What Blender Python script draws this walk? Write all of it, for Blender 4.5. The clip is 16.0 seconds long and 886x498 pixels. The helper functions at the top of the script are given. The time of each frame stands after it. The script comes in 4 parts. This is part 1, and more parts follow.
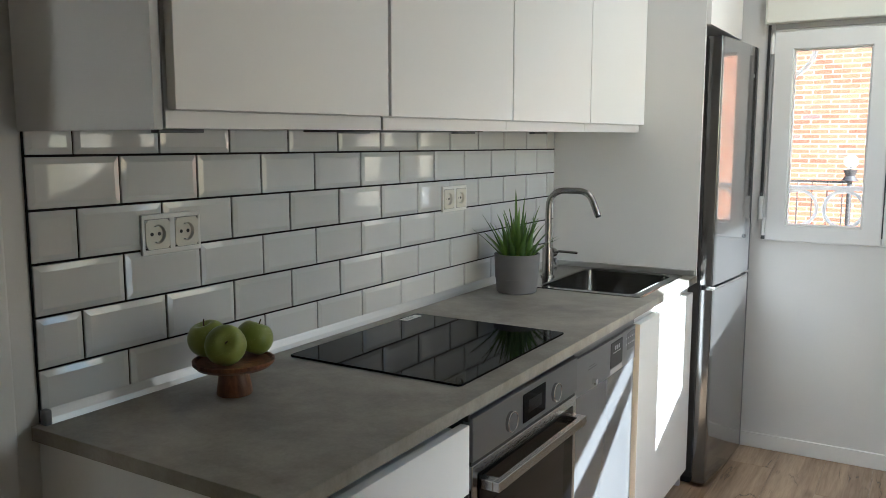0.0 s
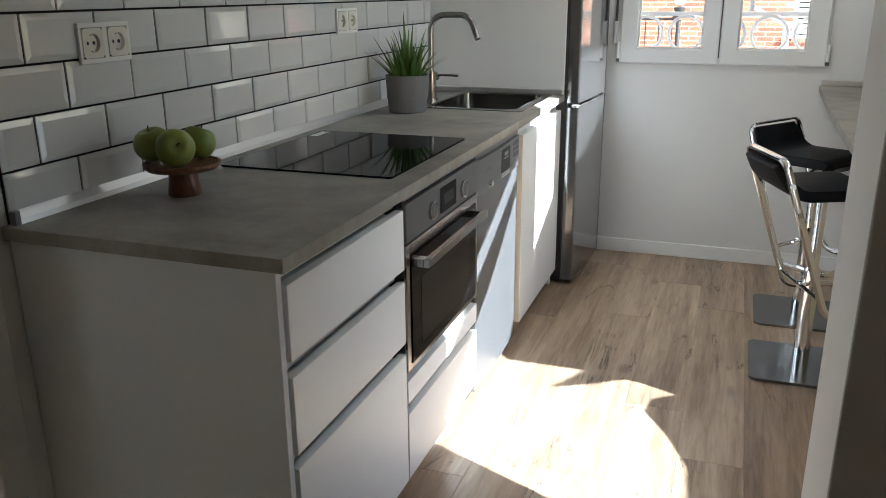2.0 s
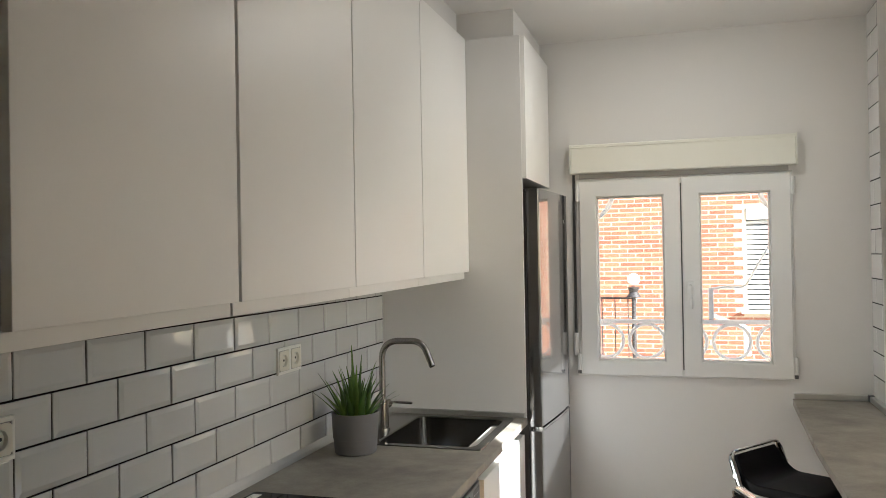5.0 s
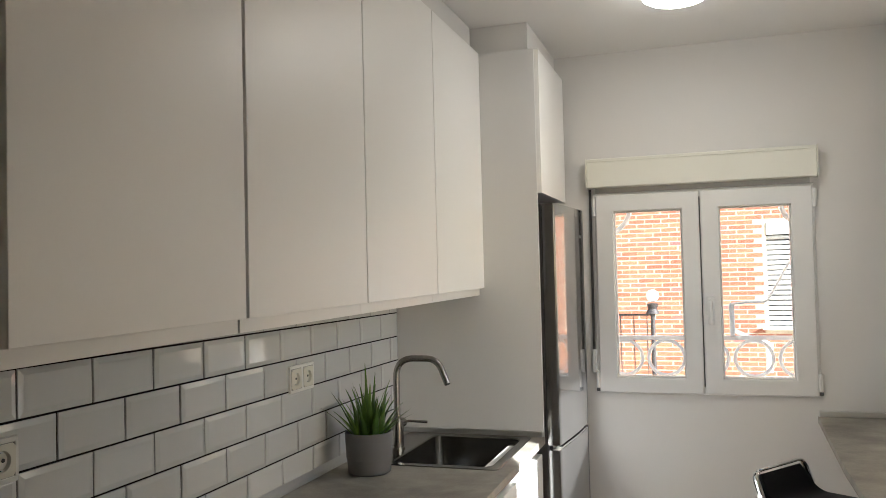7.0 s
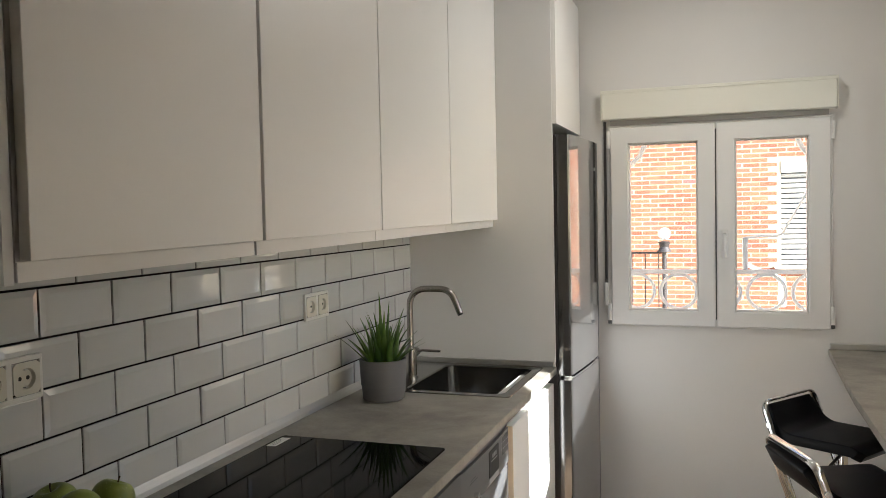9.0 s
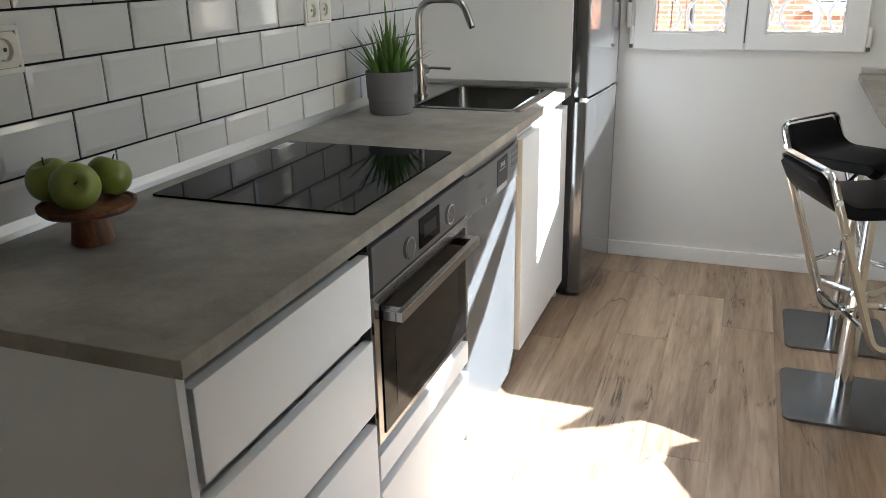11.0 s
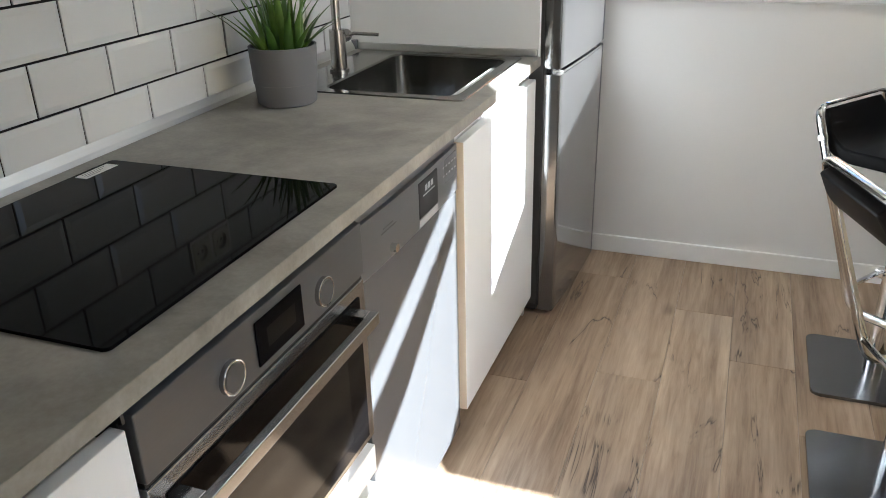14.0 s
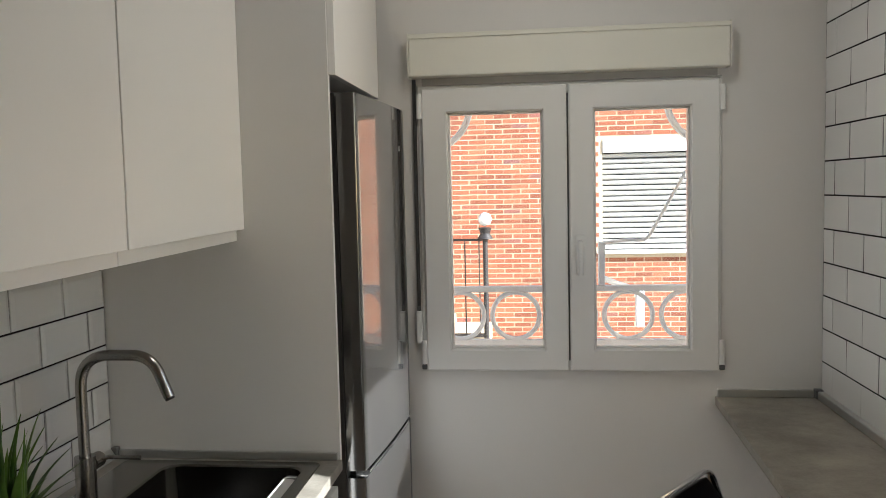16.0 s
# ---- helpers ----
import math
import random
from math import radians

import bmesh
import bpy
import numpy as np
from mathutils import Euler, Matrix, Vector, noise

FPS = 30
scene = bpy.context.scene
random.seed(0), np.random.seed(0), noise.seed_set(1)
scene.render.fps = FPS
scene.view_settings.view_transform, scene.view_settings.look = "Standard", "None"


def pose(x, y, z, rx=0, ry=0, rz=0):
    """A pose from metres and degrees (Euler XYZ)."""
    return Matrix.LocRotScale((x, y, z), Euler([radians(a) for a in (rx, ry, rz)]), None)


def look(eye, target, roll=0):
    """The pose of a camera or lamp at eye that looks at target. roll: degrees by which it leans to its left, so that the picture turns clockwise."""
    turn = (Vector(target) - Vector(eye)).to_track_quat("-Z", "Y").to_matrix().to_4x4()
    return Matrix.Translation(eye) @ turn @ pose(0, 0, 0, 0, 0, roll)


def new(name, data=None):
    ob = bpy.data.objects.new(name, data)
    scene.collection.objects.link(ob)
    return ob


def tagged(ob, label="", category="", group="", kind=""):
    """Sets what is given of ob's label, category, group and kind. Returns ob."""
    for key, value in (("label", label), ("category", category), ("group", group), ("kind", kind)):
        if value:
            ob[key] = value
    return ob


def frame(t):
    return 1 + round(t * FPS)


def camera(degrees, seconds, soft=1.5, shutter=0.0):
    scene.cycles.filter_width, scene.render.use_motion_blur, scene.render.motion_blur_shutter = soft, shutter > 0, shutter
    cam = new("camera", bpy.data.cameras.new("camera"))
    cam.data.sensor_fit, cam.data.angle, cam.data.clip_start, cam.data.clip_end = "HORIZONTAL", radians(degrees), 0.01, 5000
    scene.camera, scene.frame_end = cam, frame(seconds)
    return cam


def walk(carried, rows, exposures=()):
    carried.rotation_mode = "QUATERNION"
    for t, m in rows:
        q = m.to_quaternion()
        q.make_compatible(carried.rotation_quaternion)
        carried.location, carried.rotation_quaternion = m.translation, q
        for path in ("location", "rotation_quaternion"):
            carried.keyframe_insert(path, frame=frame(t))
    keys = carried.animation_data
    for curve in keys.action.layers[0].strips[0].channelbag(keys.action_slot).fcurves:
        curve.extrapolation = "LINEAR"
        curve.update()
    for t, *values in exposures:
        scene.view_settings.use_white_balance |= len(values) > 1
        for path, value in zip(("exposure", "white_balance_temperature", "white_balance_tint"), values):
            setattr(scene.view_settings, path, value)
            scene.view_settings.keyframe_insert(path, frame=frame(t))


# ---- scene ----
cam = camera(57.6, 16.0, 0.9)
PATH = [
    (0, (1.435, -0.858, 1.443), (0.407, 0.839, 1.185), -0.0),
    (0.5, (1.391, -1.005, 1.435), (0.519, 0.771, 1.144), -0.1),
    (1, (1.373, -1.133, 1.409), (0.598, 0.674, 1.041), -0.2),
    (1.5, (1.364, -1.184, 1.378), (0.652, 0.621, 0.892), -0.3),
    (2, (1.355, -1.162, 1.354), (0.711, 0.631, 0.745), -0.4),
    (2.5, (1.352, -1.104, 1.389), (0.764, 0.686, 0.717), -0.5),
    (3, (1.344, -0.998, 1.433), (0.782, 0.81, 0.789), -0.4),
    (3.5, (1.342, -0.918, 1.475), (0.777, 0.931, 0.964), -0.5),
    (4, (1.332, -0.891, 1.532), (0.754, 0.996, 1.207), -0.7),
    (4.5, (1.328, -0.885, 1.569), (0.741, 1.023, 1.44), -0.9),
    (5, (1.297, -0.86, 1.595), (0.713, 1.053, 1.61), -1.0),
    (5.2, (1.29, -0.852, 1.598), (0.703, 1.059, 1.653), -1.1),
    (7.3, (1.295, -0.814, 1.586), (0.665, 1.083, 1.645), -1.2),
    (7.5, (1.293, -0.816, 1.588), (0.66, 1.08, 1.628), -1.1),
    (8, (1.296, -0.822, 1.585), (0.655, 1.072, 1.589), -1.1),
    (8.5, (1.289, -0.817, 1.568), (0.643, 1.075, 1.538), -1.2),
    (9, (1.284, -0.817, 1.551), (0.632, 1.072, 1.464), -1.2),
    (9.5, (1.296, -0.809, 1.504), (0.627, 1.065, 1.309), -1.2),
    (10, (1.277, -0.772, 1.455), (0.611, 1.077, 1.079), -1.1),
    (10.2, (1.287, -0.771, 1.439), (0.619, 1.06, 0.986), -1.0),
    (12.3, (1.237, -0.536, 1.349), (0.589, 1.17, 0.532), -1.3),
    (12.5, (1.222, -0.472, 1.351), (0.574, 1.227, 0.52), -1.3),
    (13, (1.203, -0.308, 1.353), (0.553, 1.379, 0.495), -1.3),
    (13.5, (1.223, -0.106, 1.372), (0.571, 1.579, 0.513), -1.5),
    (14, (1.224, 0.026, 1.395), (0.579, 1.73, 0.572), -1.5),
    (14.5, (1.192, 0.146, 1.421), (0.592, 1.912, 0.699), -1.9),
    (15, (1.155, 0.246, 1.466), (0.703, 2.106, 0.886), -1.9),
    (15.5, (1.139, 0.342, 1.554), (0.828, 2.28, 1.169), -1.3),
    (16, (1.143, 0.427, 1.619), (0.924, 2.409, 1.466), -1.3),
]
walk(cam, [(t, look(eye, target, roll)) for t, eye, target, roll in PATH],
     [(0.0, 2.85, 5400, 3), (2.0, 2.7, 5430, 4), (3.0, 2.78, 5450, 4), (5.0, 2.5, 6000, 7), (9.0, 2.5, 6050, 8), (10.0, 2.7, 5750, 6), (12.5, 3.1, 5500, 5),
      (14.5, 3.05, 5650, 6), (15.0, 2.65, 5750, 6), (15.5, 2.3, 5900, 7), (16.0, 1.88, 5980, 7)])

# ---------------------------------------------------------------- light
SUN_WAY = Vector((-1.0, 0.42, -0.60))
world = bpy.data.worlds.new("world")
scene.world = world
world.use_nodes = True
wn = world.node_tree
sky = wn.nodes.new("ShaderNodeTexSky")
sky.sky_type, sky.sun_disc = "NISHITA", False
sky.sun_elevation = math.atan2(0.60, math.hypot(1.0, 0.42))
sky.sun_rotation = math.atan2(1.0, -0.42)
wn.links.new(sky.outputs[0], wn.nodes["Background"].inputs[0])
wn.nodes["Background"].inputs[1].default_value = 0.08
sun = new("sun", bpy.data.lights.new("sun", "SUN"))
sun.data.energy, sun.data.angle, sun.data.color = 5.0, radians(0.55), (1.0, 0.965, 0.92)
sun.matrix_world = look((6, -4, 6), Vector((6, -4, 6)) + SUN_WAY)


# ---------------------------------------------------------------- materials
def nodes_of(name):
    m = bpy.data.materials.new(name)
    m.use_nodes = True
    nt = m.node_tree
    return m, nt, nt.nodes["Principled BSDF"]


def add(nt, kind, **values):
    n = nt.nodes.new(kind)
    for k, v in values.items():
        n.inputs[k.replace("_", " ")].default_value = v
    return n


def coords(nt, stretch=(1, 1, 1), space="Object", shift=True):
    """Texture space, moved by each object's own random number so that copies differ."""
    tc = nt.nodes.new("ShaderNodeTexCoord")
    mp = nt.nodes.new("ShaderNodeMapping")
    mp.inputs["Scale"].default_value = stretch
    nt.links.new(tc.outputs[space], mp.inputs["Vector"])
    if shift:
        oi = nt.nodes.new("ShaderNodeObjectInfo")
        mul = nt.nodes.new("ShaderNodeVectorMath")
        mul.operation = "SCALE"
        mul.inputs[0].default_value = (37.0, 53.0, 19.0)
        nt.links.new(oi.outputs["Random"], mul.inputs["Scale"])
        nt.links.new(mul.outputs[0], mp.inputs["Location"])
    return mp.outputs[0]


def ramp(nt, fac, stops):
    r = nt.nodes.new("ShaderNodeValToRGB")
    els = r.color_ramp.elements
    while len(els) < len(stops):
        els.new(0.5)
    for e, (p, c) in zip(els, stops):
        e.position = p
        e.color = (*c, 1) if len(c) == 3 else c
    nt.links.new(fac, r.inputs[0])
    return r.outputs[0]


def noise_tex(nt, vec, scale, detail=4, rough=0.55, distort=0.0):
    n = add(nt, "ShaderNodeTexNoise", Scale=scale, Detail=detail, Roughness=rough, Distortion=distort)
    nt.links.new(vec, n.inputs["Vector"])
    return n.outputs["Fac"]


def mix(nt, fac, a, b, blend="MIX"):
    n = nt.nodes.new("ShaderNodeMix")
    n.data_type, n.blend_type = "RGBA", blend
    for sock, v in ((n.inputs[0], fac), (n.inputs[6], a), (n.inputs[7], b)):
        if isinstance(v, (int, float)):
            sock.default_value = v
        elif isinstance(v, tuple):
            sock.default_value = (*v, 1)
        else:
            nt.links.new(v, sock)
    return n.outputs[2]


def bump(nt, bsdf, height, strength, dist=0.002):
    b = add(nt, "ShaderNodeBump", Strength=strength, Distance=dist)
    nt.links.new(height, b.inputs["Height"])
    nt.links.new(b.outputs[0], bsdf.inputs["Normal"])


def surface(name, colour, rough=0.5, metal=0.0, vary=0.06, big=3.0, fine=90.0, relief=0.1, stretch=(1, 1, 1), rough_vary=0.08, coat=0.0, per_object=0.0, fine_dist=0.0006):
    """A painted, metal or plastic surface: two scales of change in tone, grain in relief, uneven gloss."""
    m, nt, bsdf = nodes_of(name)
    vec = coords(nt, stretch)
    a = noise_tex(nt, vec, big, 3)
    b = noise_tex(nt, vec, fine, 3)
    lo = tuple(c * (1 - vary) for c in colour)
    hi = tuple(min(1.0, c * (1 + vary)) for c in colour)
    base = mix(nt, a, lo, hi)
    base = mix(nt, 0.35, base, mix(nt, b, lo, hi))
    if per_object:
        oi = nt.nodes.new("ShaderNodeObjectInfo")
        base = mix(nt, oi.outputs["Random"], mix(nt, per_object, base, (0, 0, 0)), base)
    nt.links.new(base, bsdf.inputs["Base Color"])
    r = nt.nodes.new("ShaderNodeMapRange")
    r.inputs["To Min"].default_value, r.inputs["To Max"].default_value = max(0.02, rough - rough_vary), min(1, rough + rough_vary)
    nt.links.new(a, r.inputs[0])
    nt.links.new(r.outputs[0], bsdf.inputs["Roughness"])
    bsdf.inputs["Metallic"].default_value = metal
    bsdf.inputs["Coat Weight"].default_value = coat
    if relief:
        bump(nt, bsdf, b, relief, fine_dist)
    return m


def floor_wood():
    m, nt, bsdf = nodes_of("oak_floor")
    vec = coords(nt, (1, 1, 1))
    along = nt.nodes.new("ShaderNodeMapping")
    along.inputs["Scale"].default_value = (1.0, 0.07, 1.0)
    nt.links.new(vec, along.inputs[0])
    g = along.outputs[0]
    grain = noise_tex(nt, g, 85, 5, 0.6, 0.5)
    broad = noise_tex(nt, g, 9, 4, 0.55, 0.6)
    cloud = noise_tex(nt, vec, 2.6, 3)
    base = ramp(nt, grain, [(0.34, (0.24, 0.158, 0.096)), (0.52, (0.41, 0.298, 0.198)), (0.68, (0.52, 0.395, 0.275))])
    base = mix(nt, 0.55, base, ramp(nt, broad, [(0.36, (0.165, 0.106, 0.064)), (0.5, (0.40, 0.290, 0.192)), (0.64, (0.60, 0.465, 0.33))]))
    base = mix(nt, ramp(nt, cloud, [(0.52, (0, 0, 0)), (0.75, (0.40, 0.40, 0.40))]), base, (0.31, 0.25, 0.195))
    # dark heart cracks along the grain
    crackv = nt.nodes.new("ShaderNodeMapping")
    crackv.inputs["Scale"].default_value = (5.5, 0.85, 1.0)
    nt.links.new(vec, crackv.inputs[0])
    c = noise_tex(nt, crackv.outputs[0], 1.0, 5, 0.62, 0.9)
    sub = add(nt, "ShaderNodeMath")
    sub.operation = "SUBTRACT"
    nt.links.new(c, sub.inputs[0])
    sub.inputs[1].default_value = 0.5
    ab = add(nt, "ShaderNodeMath")
    ab.operation = "ABSOLUTE"
    nt.links.new(sub.outputs[0], ab.inputs[0])
    patch = noise_tex(nt, vec, 3.1, 2)
    line = ramp(nt, ab.outputs[0], [(0.0, (1, 1, 1)), (0.003, (0.8, 0.8, 0.8)), (0.007, (0.25, 0.25, 0.25)), (0.030, (0, 0, 0))])
    where = ramp(nt, patch, [(0.525, (0, 0, 0)), (0.59, (0.97, 0.97, 0.97))])
    base = mix(nt, mix(nt, 1.0, line, where, "MULTIPLY"), base, (0.055, 0.036, 0.025))
    # knots
    knotv = nt.nodes.new("ShaderNodeMapping")
    knotv.inputs["Scale"].default_value = (5.0, 2.6, 1.0)
    nt.links.new(vec, knotv.inputs[0])
    v = add(nt, "ShaderNodeTexVoronoi", Scale=1.0, Randomness=1.0)
    nt.links.new(knotv.outputs[0], v.inputs["Vector"])
    knot = ramp(nt, v.outputs["Distance"], [(0.04, (0.95, 0.95, 0.95)), (0.07, (0.6, 0.6, 0.6)), (0.17, (0, 0, 0))])
    base = mix(nt, mix(nt, 1.0, knot, ramp(nt, patch, [(0.42, (0, 0, 0)), (0.54, (1, 1, 1))]), "MULTIPLY"), base, (0.075, 0.048, 0.032))
    oi = nt.nodes.new("ShaderNodeObjectInfo")
    base = mix(nt, oi.outputs["Random"], base, mix(nt, 1.0, base, (0.76, 0.725, 0.69), "MULTIPLY"))
    nt.links.new(base, bsdf.inputs["Base Color"])
    nt.links.new(ramp(nt, grain, [(0.2, (0.40,) * 3), (0.8, (0.28,) * 3)]), bsdf.inputs["Roughness"])
    bump(nt, bsdf, grain, 0.12, 0.0006)
    return m


def concrete_top():
    m, nt, bsdf = nodes_of("concrete_laminate")
    vec = coords(nt, shift=False)
    a = noise_tex(nt, vec, 2.3, 5, 0.6, 0.5)
    b = noise_tex(nt, vec, 9, 6, 0.65, 0.3)
    c = noise_tex(nt, vec, 130, 2)
    base = ramp(nt, a, [(0.36, (0.125, 0.112, 0.088)), (0.50, (0.275, 0.252, 0.208)), (0.64, (0.425, 0.392, 0.332))])
    base = mix(nt, 0.5, base, ramp(nt, b, [(0.32, (0.14, 0.128, 0.104)), (0.5, (0.275, 0.256, 0.218)), (0.70, (0.43, 0.404, 0.35))]))
    spots = noise_tex(nt, vec, 5.5, 2)
    base = mix(nt, ramp(nt, spots, [(0.63, (0, 0, 0)), (0.76, (0.6, 0.6, 0.6))]), base, (0.17, 0.16, 0.145))
    base = mix(nt, 0.10, base, ramp(nt, c, [(0.3, (0.1, 0.1, 0.1)), (0.7, (0.4, 0.39, 0.37))]))
    nt.links.new(base, bsdf.inputs["Base Color"])
    nt.links.new(ramp(nt, b, [(0.2, (0.42,) * 3), (0.8, (0.56,) * 3)]), bsdf.inputs["Roughness"])
    bump(nt, bsdf, c, 0.12, 0.0005)
    return m


def glaze(name, low, high):
    m, nt, bsdf = nodes_of(name)
    vec = coords(nt)
    a = noise_tex(nt, vec, 14, 2)
    b = noise_tex(nt, vec, 60, 2)
    oi = nt.nodes.new("ShaderNodeObjectInfo")
    base = mix(nt, oi.outputs["Random"], low, high)
    nt.links.new(base, bsdf.inputs["Base Color"])
    nt.links.new(ramp(nt, b, [(0.2, (0.03,) * 3), (0.8, (0.07,) * 3)]), bsdf.inputs["Roughness"])
    bsdf.inputs["Specular IOR Level"].default_value = 0.8
    bump(nt, bsdf, a, 0.25, 0.0009)
    return m


def steel(name, colour=(0.56, 0.56, 0.555), rough=0.30, stretch=(1, 1, 1), relief=0.05, aniso=0.0):
    m, nt, bsdf = nodes_of(name)
    vec = coords(nt, stretch)
    a = noise_tex(nt, vec, 220, 3)
    b = noise_tex(nt, vec, 3, 2)
    base = mix(nt, a, tuple(c * 0.93 for c in colour), colour)
    nt.links.new(base, bsdf.inputs["Base Color"])
    bsdf.inputs["Metallic"].default_value = 1.0
    r = nt.nodes.new("ShaderNodeMapRange")
    r.inputs["To Min"].default_value, r.inputs["To Max"].default_value = rough - 0.05, rough + 0.06
    nt.links.new(b, r.inputs[0])
    nt.links.new(r.outputs[0], bsdf.inputs["Roughness"])
    if relief:
        bump(nt, bsdf, a, relief, 0.0003)
    return m


def lacquered(name, colour, metal, rough, stretch, coat=0.0):
    """Steel-look sheet under a clear lacquer: part metal, part diffuse."""
    m = steel(name, colour, rough, stretch, 0.04)
    b = m.node_tree.nodes["Principled BSDF"]
    b.inputs["Metallic"].default_value = metal
    b.inputs["Coat Weight"].default_value = coat
    b.inputs["Coat Roughness"].default_value = 0.05
    return m


def pane_glass(name, tint=(1, 1, 1)):
    m, nt, bsdf = nodes_of(name)
    nt.nodes.remove(bsdf)
    tr = nt.nodes.new("ShaderNodeBsdfTransparent")
    tr.inputs[0].default_value = (*tint, 1)
    gl = nt.nodes.new("ShaderNodeBsdfGlossy")
    gl.inputs["Roughness"].default_value = 0.01
    fr = add(nt, "ShaderNodeFresnel", IOR=1.45)
    mx = nt.nodes.new("ShaderNodeMixShader")
    nt.links.new(fr.outputs[0], mx.inputs[0])
    nt.links.new(tr.outputs[0], mx.inputs[1])
    nt.links.new(gl.outputs[0], mx.inputs[2])
    nt.links.new(mx.outputs[0], nt.nodes["Material Output"].inputs[0])
    return m


def brick_mat():
    m, nt, bsdf = nodes_of("red_brick")
    vec = coords(nt, shift=False)
    b = noise_tex(nt, vec, 40, 4)
    geo = nt.nodes.new("ShaderNodeNewGeometry")
    oi = nt.nodes.new("ShaderNodeObjectInfo")
    s = add(nt, "ShaderNodeMath")
    s.operation = "ADD"
    nt.links.new(geo.outputs["Random Per Island"], s.inputs[0])
    nt.links.new(oi.outputs["Random"], s.inputs[1])
    f = add(nt, "ShaderNodeMath")
    f.operation = "FRACT"
    nt.links.new(s.outputs[0], f.inputs[0])
    base = ramp(nt, f.outputs[0], [(0.0, (0.20, 0.058, 0.030)), (0.45, (0.31, 0.095, 0.046)), (0.8, (0.36, 0.130, 0.064)), (0.93, (0.31, 0.10, 0.054)), (1.0, (0.20, 0.085, 0.080))])
    base = mix(nt, ramp(nt, b, [(0.35, (0, 0, 0)), (0.8, (0.4,) * 3)]), base, (0.38, 0.175, 0.10))
    nt.links.new(base, bsdf.inputs["Base Color"])
    bsdf.inputs["Roughness"].default_value = 0.85
    bump(nt, bsdf, b, 0.3, 0.004)
    return m


def leaf_mat():
    m, nt, bsdf = nodes_of("succulent_leaf")
    vec = coords(nt)
    a = noise_tex(nt, vec, 18, 3)
    b = noise_tex(nt, vec, 160, 2)
    oi = nt.nodes.new("ShaderNodeObjectInfo")
    base = ramp(nt, a, [(0.3, (0.055, 0.12, 0.014)), (0.6, (0.125, 0.225, 0.028)), (0.85, (0.24, 0.34, 0.065))])
    base = mix(nt, oi.outputs["Random"], base, mix(nt, 1.0, base, (0.42, 0.55, 0.45), "MULTIPLY"))
    nt.links.new(base, bsdf.inputs["Base Color"])
    bsdf.inputs["Roughness"].default_value = 0.42
    bump(nt, bsdf, b, 0.15, 0.0008)
    return m


def apple_mat():
    m, nt, bsdf = nodes_of("green_apple_skin")
    vec = coords(nt)
    a = noise_tex(nt, vec, 16, 3)
    v = add(nt, "ShaderNodeTexVoronoi", Scale=190.0)
    nt.links.new(vec, v.inputs["Vector"])
    base = ramp(nt, a, [(0.3, (0.16, 0.205, 0.030)), (0.7, (0.27, 0.315, 0.065))])
    base = mix(nt, ramp(nt, v.outputs["Distance"], [(0.12, (0.5,) * 3), (0.22, (0, 0, 0))]), base, (0.42, 0.46, 0.2))
    nt.links.new(base, bsdf.inputs["Base Color"])
    bsdf.inputs["Roughness"].default_value = 0.33
    return m


def stand_wood():
    m, nt, bsdf = nodes_of("acacia_wood")
    vec = coords(nt, (1, 1, 0.2))
    a = noise_tex(nt, vec, 38, 5, 0.6, 1.5)
    base = ramp(nt, a, [(0.3, (0.075, 0.028, 0.012)), (0.55, (0.185, 0.075, 0.03)), (0.8, (0.30, 0.135, 0.06))])
    nt.links.new(base, bsdf.inputs["Base Color"])
    bsdf.inputs["Roughness"].default_value = 0.42
    bump(nt, bsdf, a, 0.15, 0.0006)
    return m


def glow(name, colour, strength):
    m, nt, bsdf = nodes_of(name)
    bsdf.inputs["Base Color"].default_value = (0.9, 0.9, 0.88, 1)
    bsdf.inputs["Emission Color"].default_value = (*colour, 1)
    bsdf.inputs["Emission Strength"].default_value = strength
    return m


OAK = floor_wood()
TOP = concrete_top()
# one white glaze in two tones: greyer for the shade under the wall cabinets
GLAZE_SHADED = glaze("white_bevelled_tile_shaded", (0.58, 0.578, 0.565), (0.65, 0.648, 0.636))
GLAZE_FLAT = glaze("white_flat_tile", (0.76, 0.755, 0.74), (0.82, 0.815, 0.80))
GROUT = surface("dark_grout", (0.018, 0.017, 0.017), 0.95, vary=0.2, fine=200, relief=0.3)
GROUT.node_tree.nodes["Principled BSDF"].inputs["Specular IOR Level"].default_value = 0.1
PAINT = surface("white_wall_paint", (0.72, 0.705, 0.68), 0.75, vary=0.025, big=1.3, fine=160, relief=0.22, rough_vary=0.05, fine_dist=0.0009)
CEIL = surface("white_ceiling_paint", (0.80, 0.79, 0.77), 0.85, vary=0.02, big=1.0, fine=140, relief=0.15)
# tone of the partition's hall side, with its shade put into the colour
STUB_SHADE = surface("stub_shade_tone", (0.36, 0.315, 0.28), 0.8, vary=0.03, big=1.0, fine=140, relief=0.2)
GREYWALL = surface("hall_wall_paint", (0.72, 0.66, 0.58), 0.8, vary=0.03, big=1.0, fine=140, relief=0.2)
TRIMW = surface("white_trim_paint", (0.80, 0.79, 0.77), 0.5, vary=0.03, relief=0.08)
FRONT = surface("white_matt_front", (0.85, 0.84, 0.815), 0.38, vary=0.018, big=1.5, fine=180, relief=0.05)
CARCASS = surface("white_cabinet_board", (0.72, 0.715, 0.70), 0.45, vary=0.02, fine=180, relief=0.05)
EDGEBAND = surface("beige_edge_band", (0.66, 0.56, 0.43), 0.5, vary=0.05, relief=0.1)
PVC = surface("white_pvc", (0.79, 0.785, 0.765), 0.33, vary=0.02, relief=0.04)
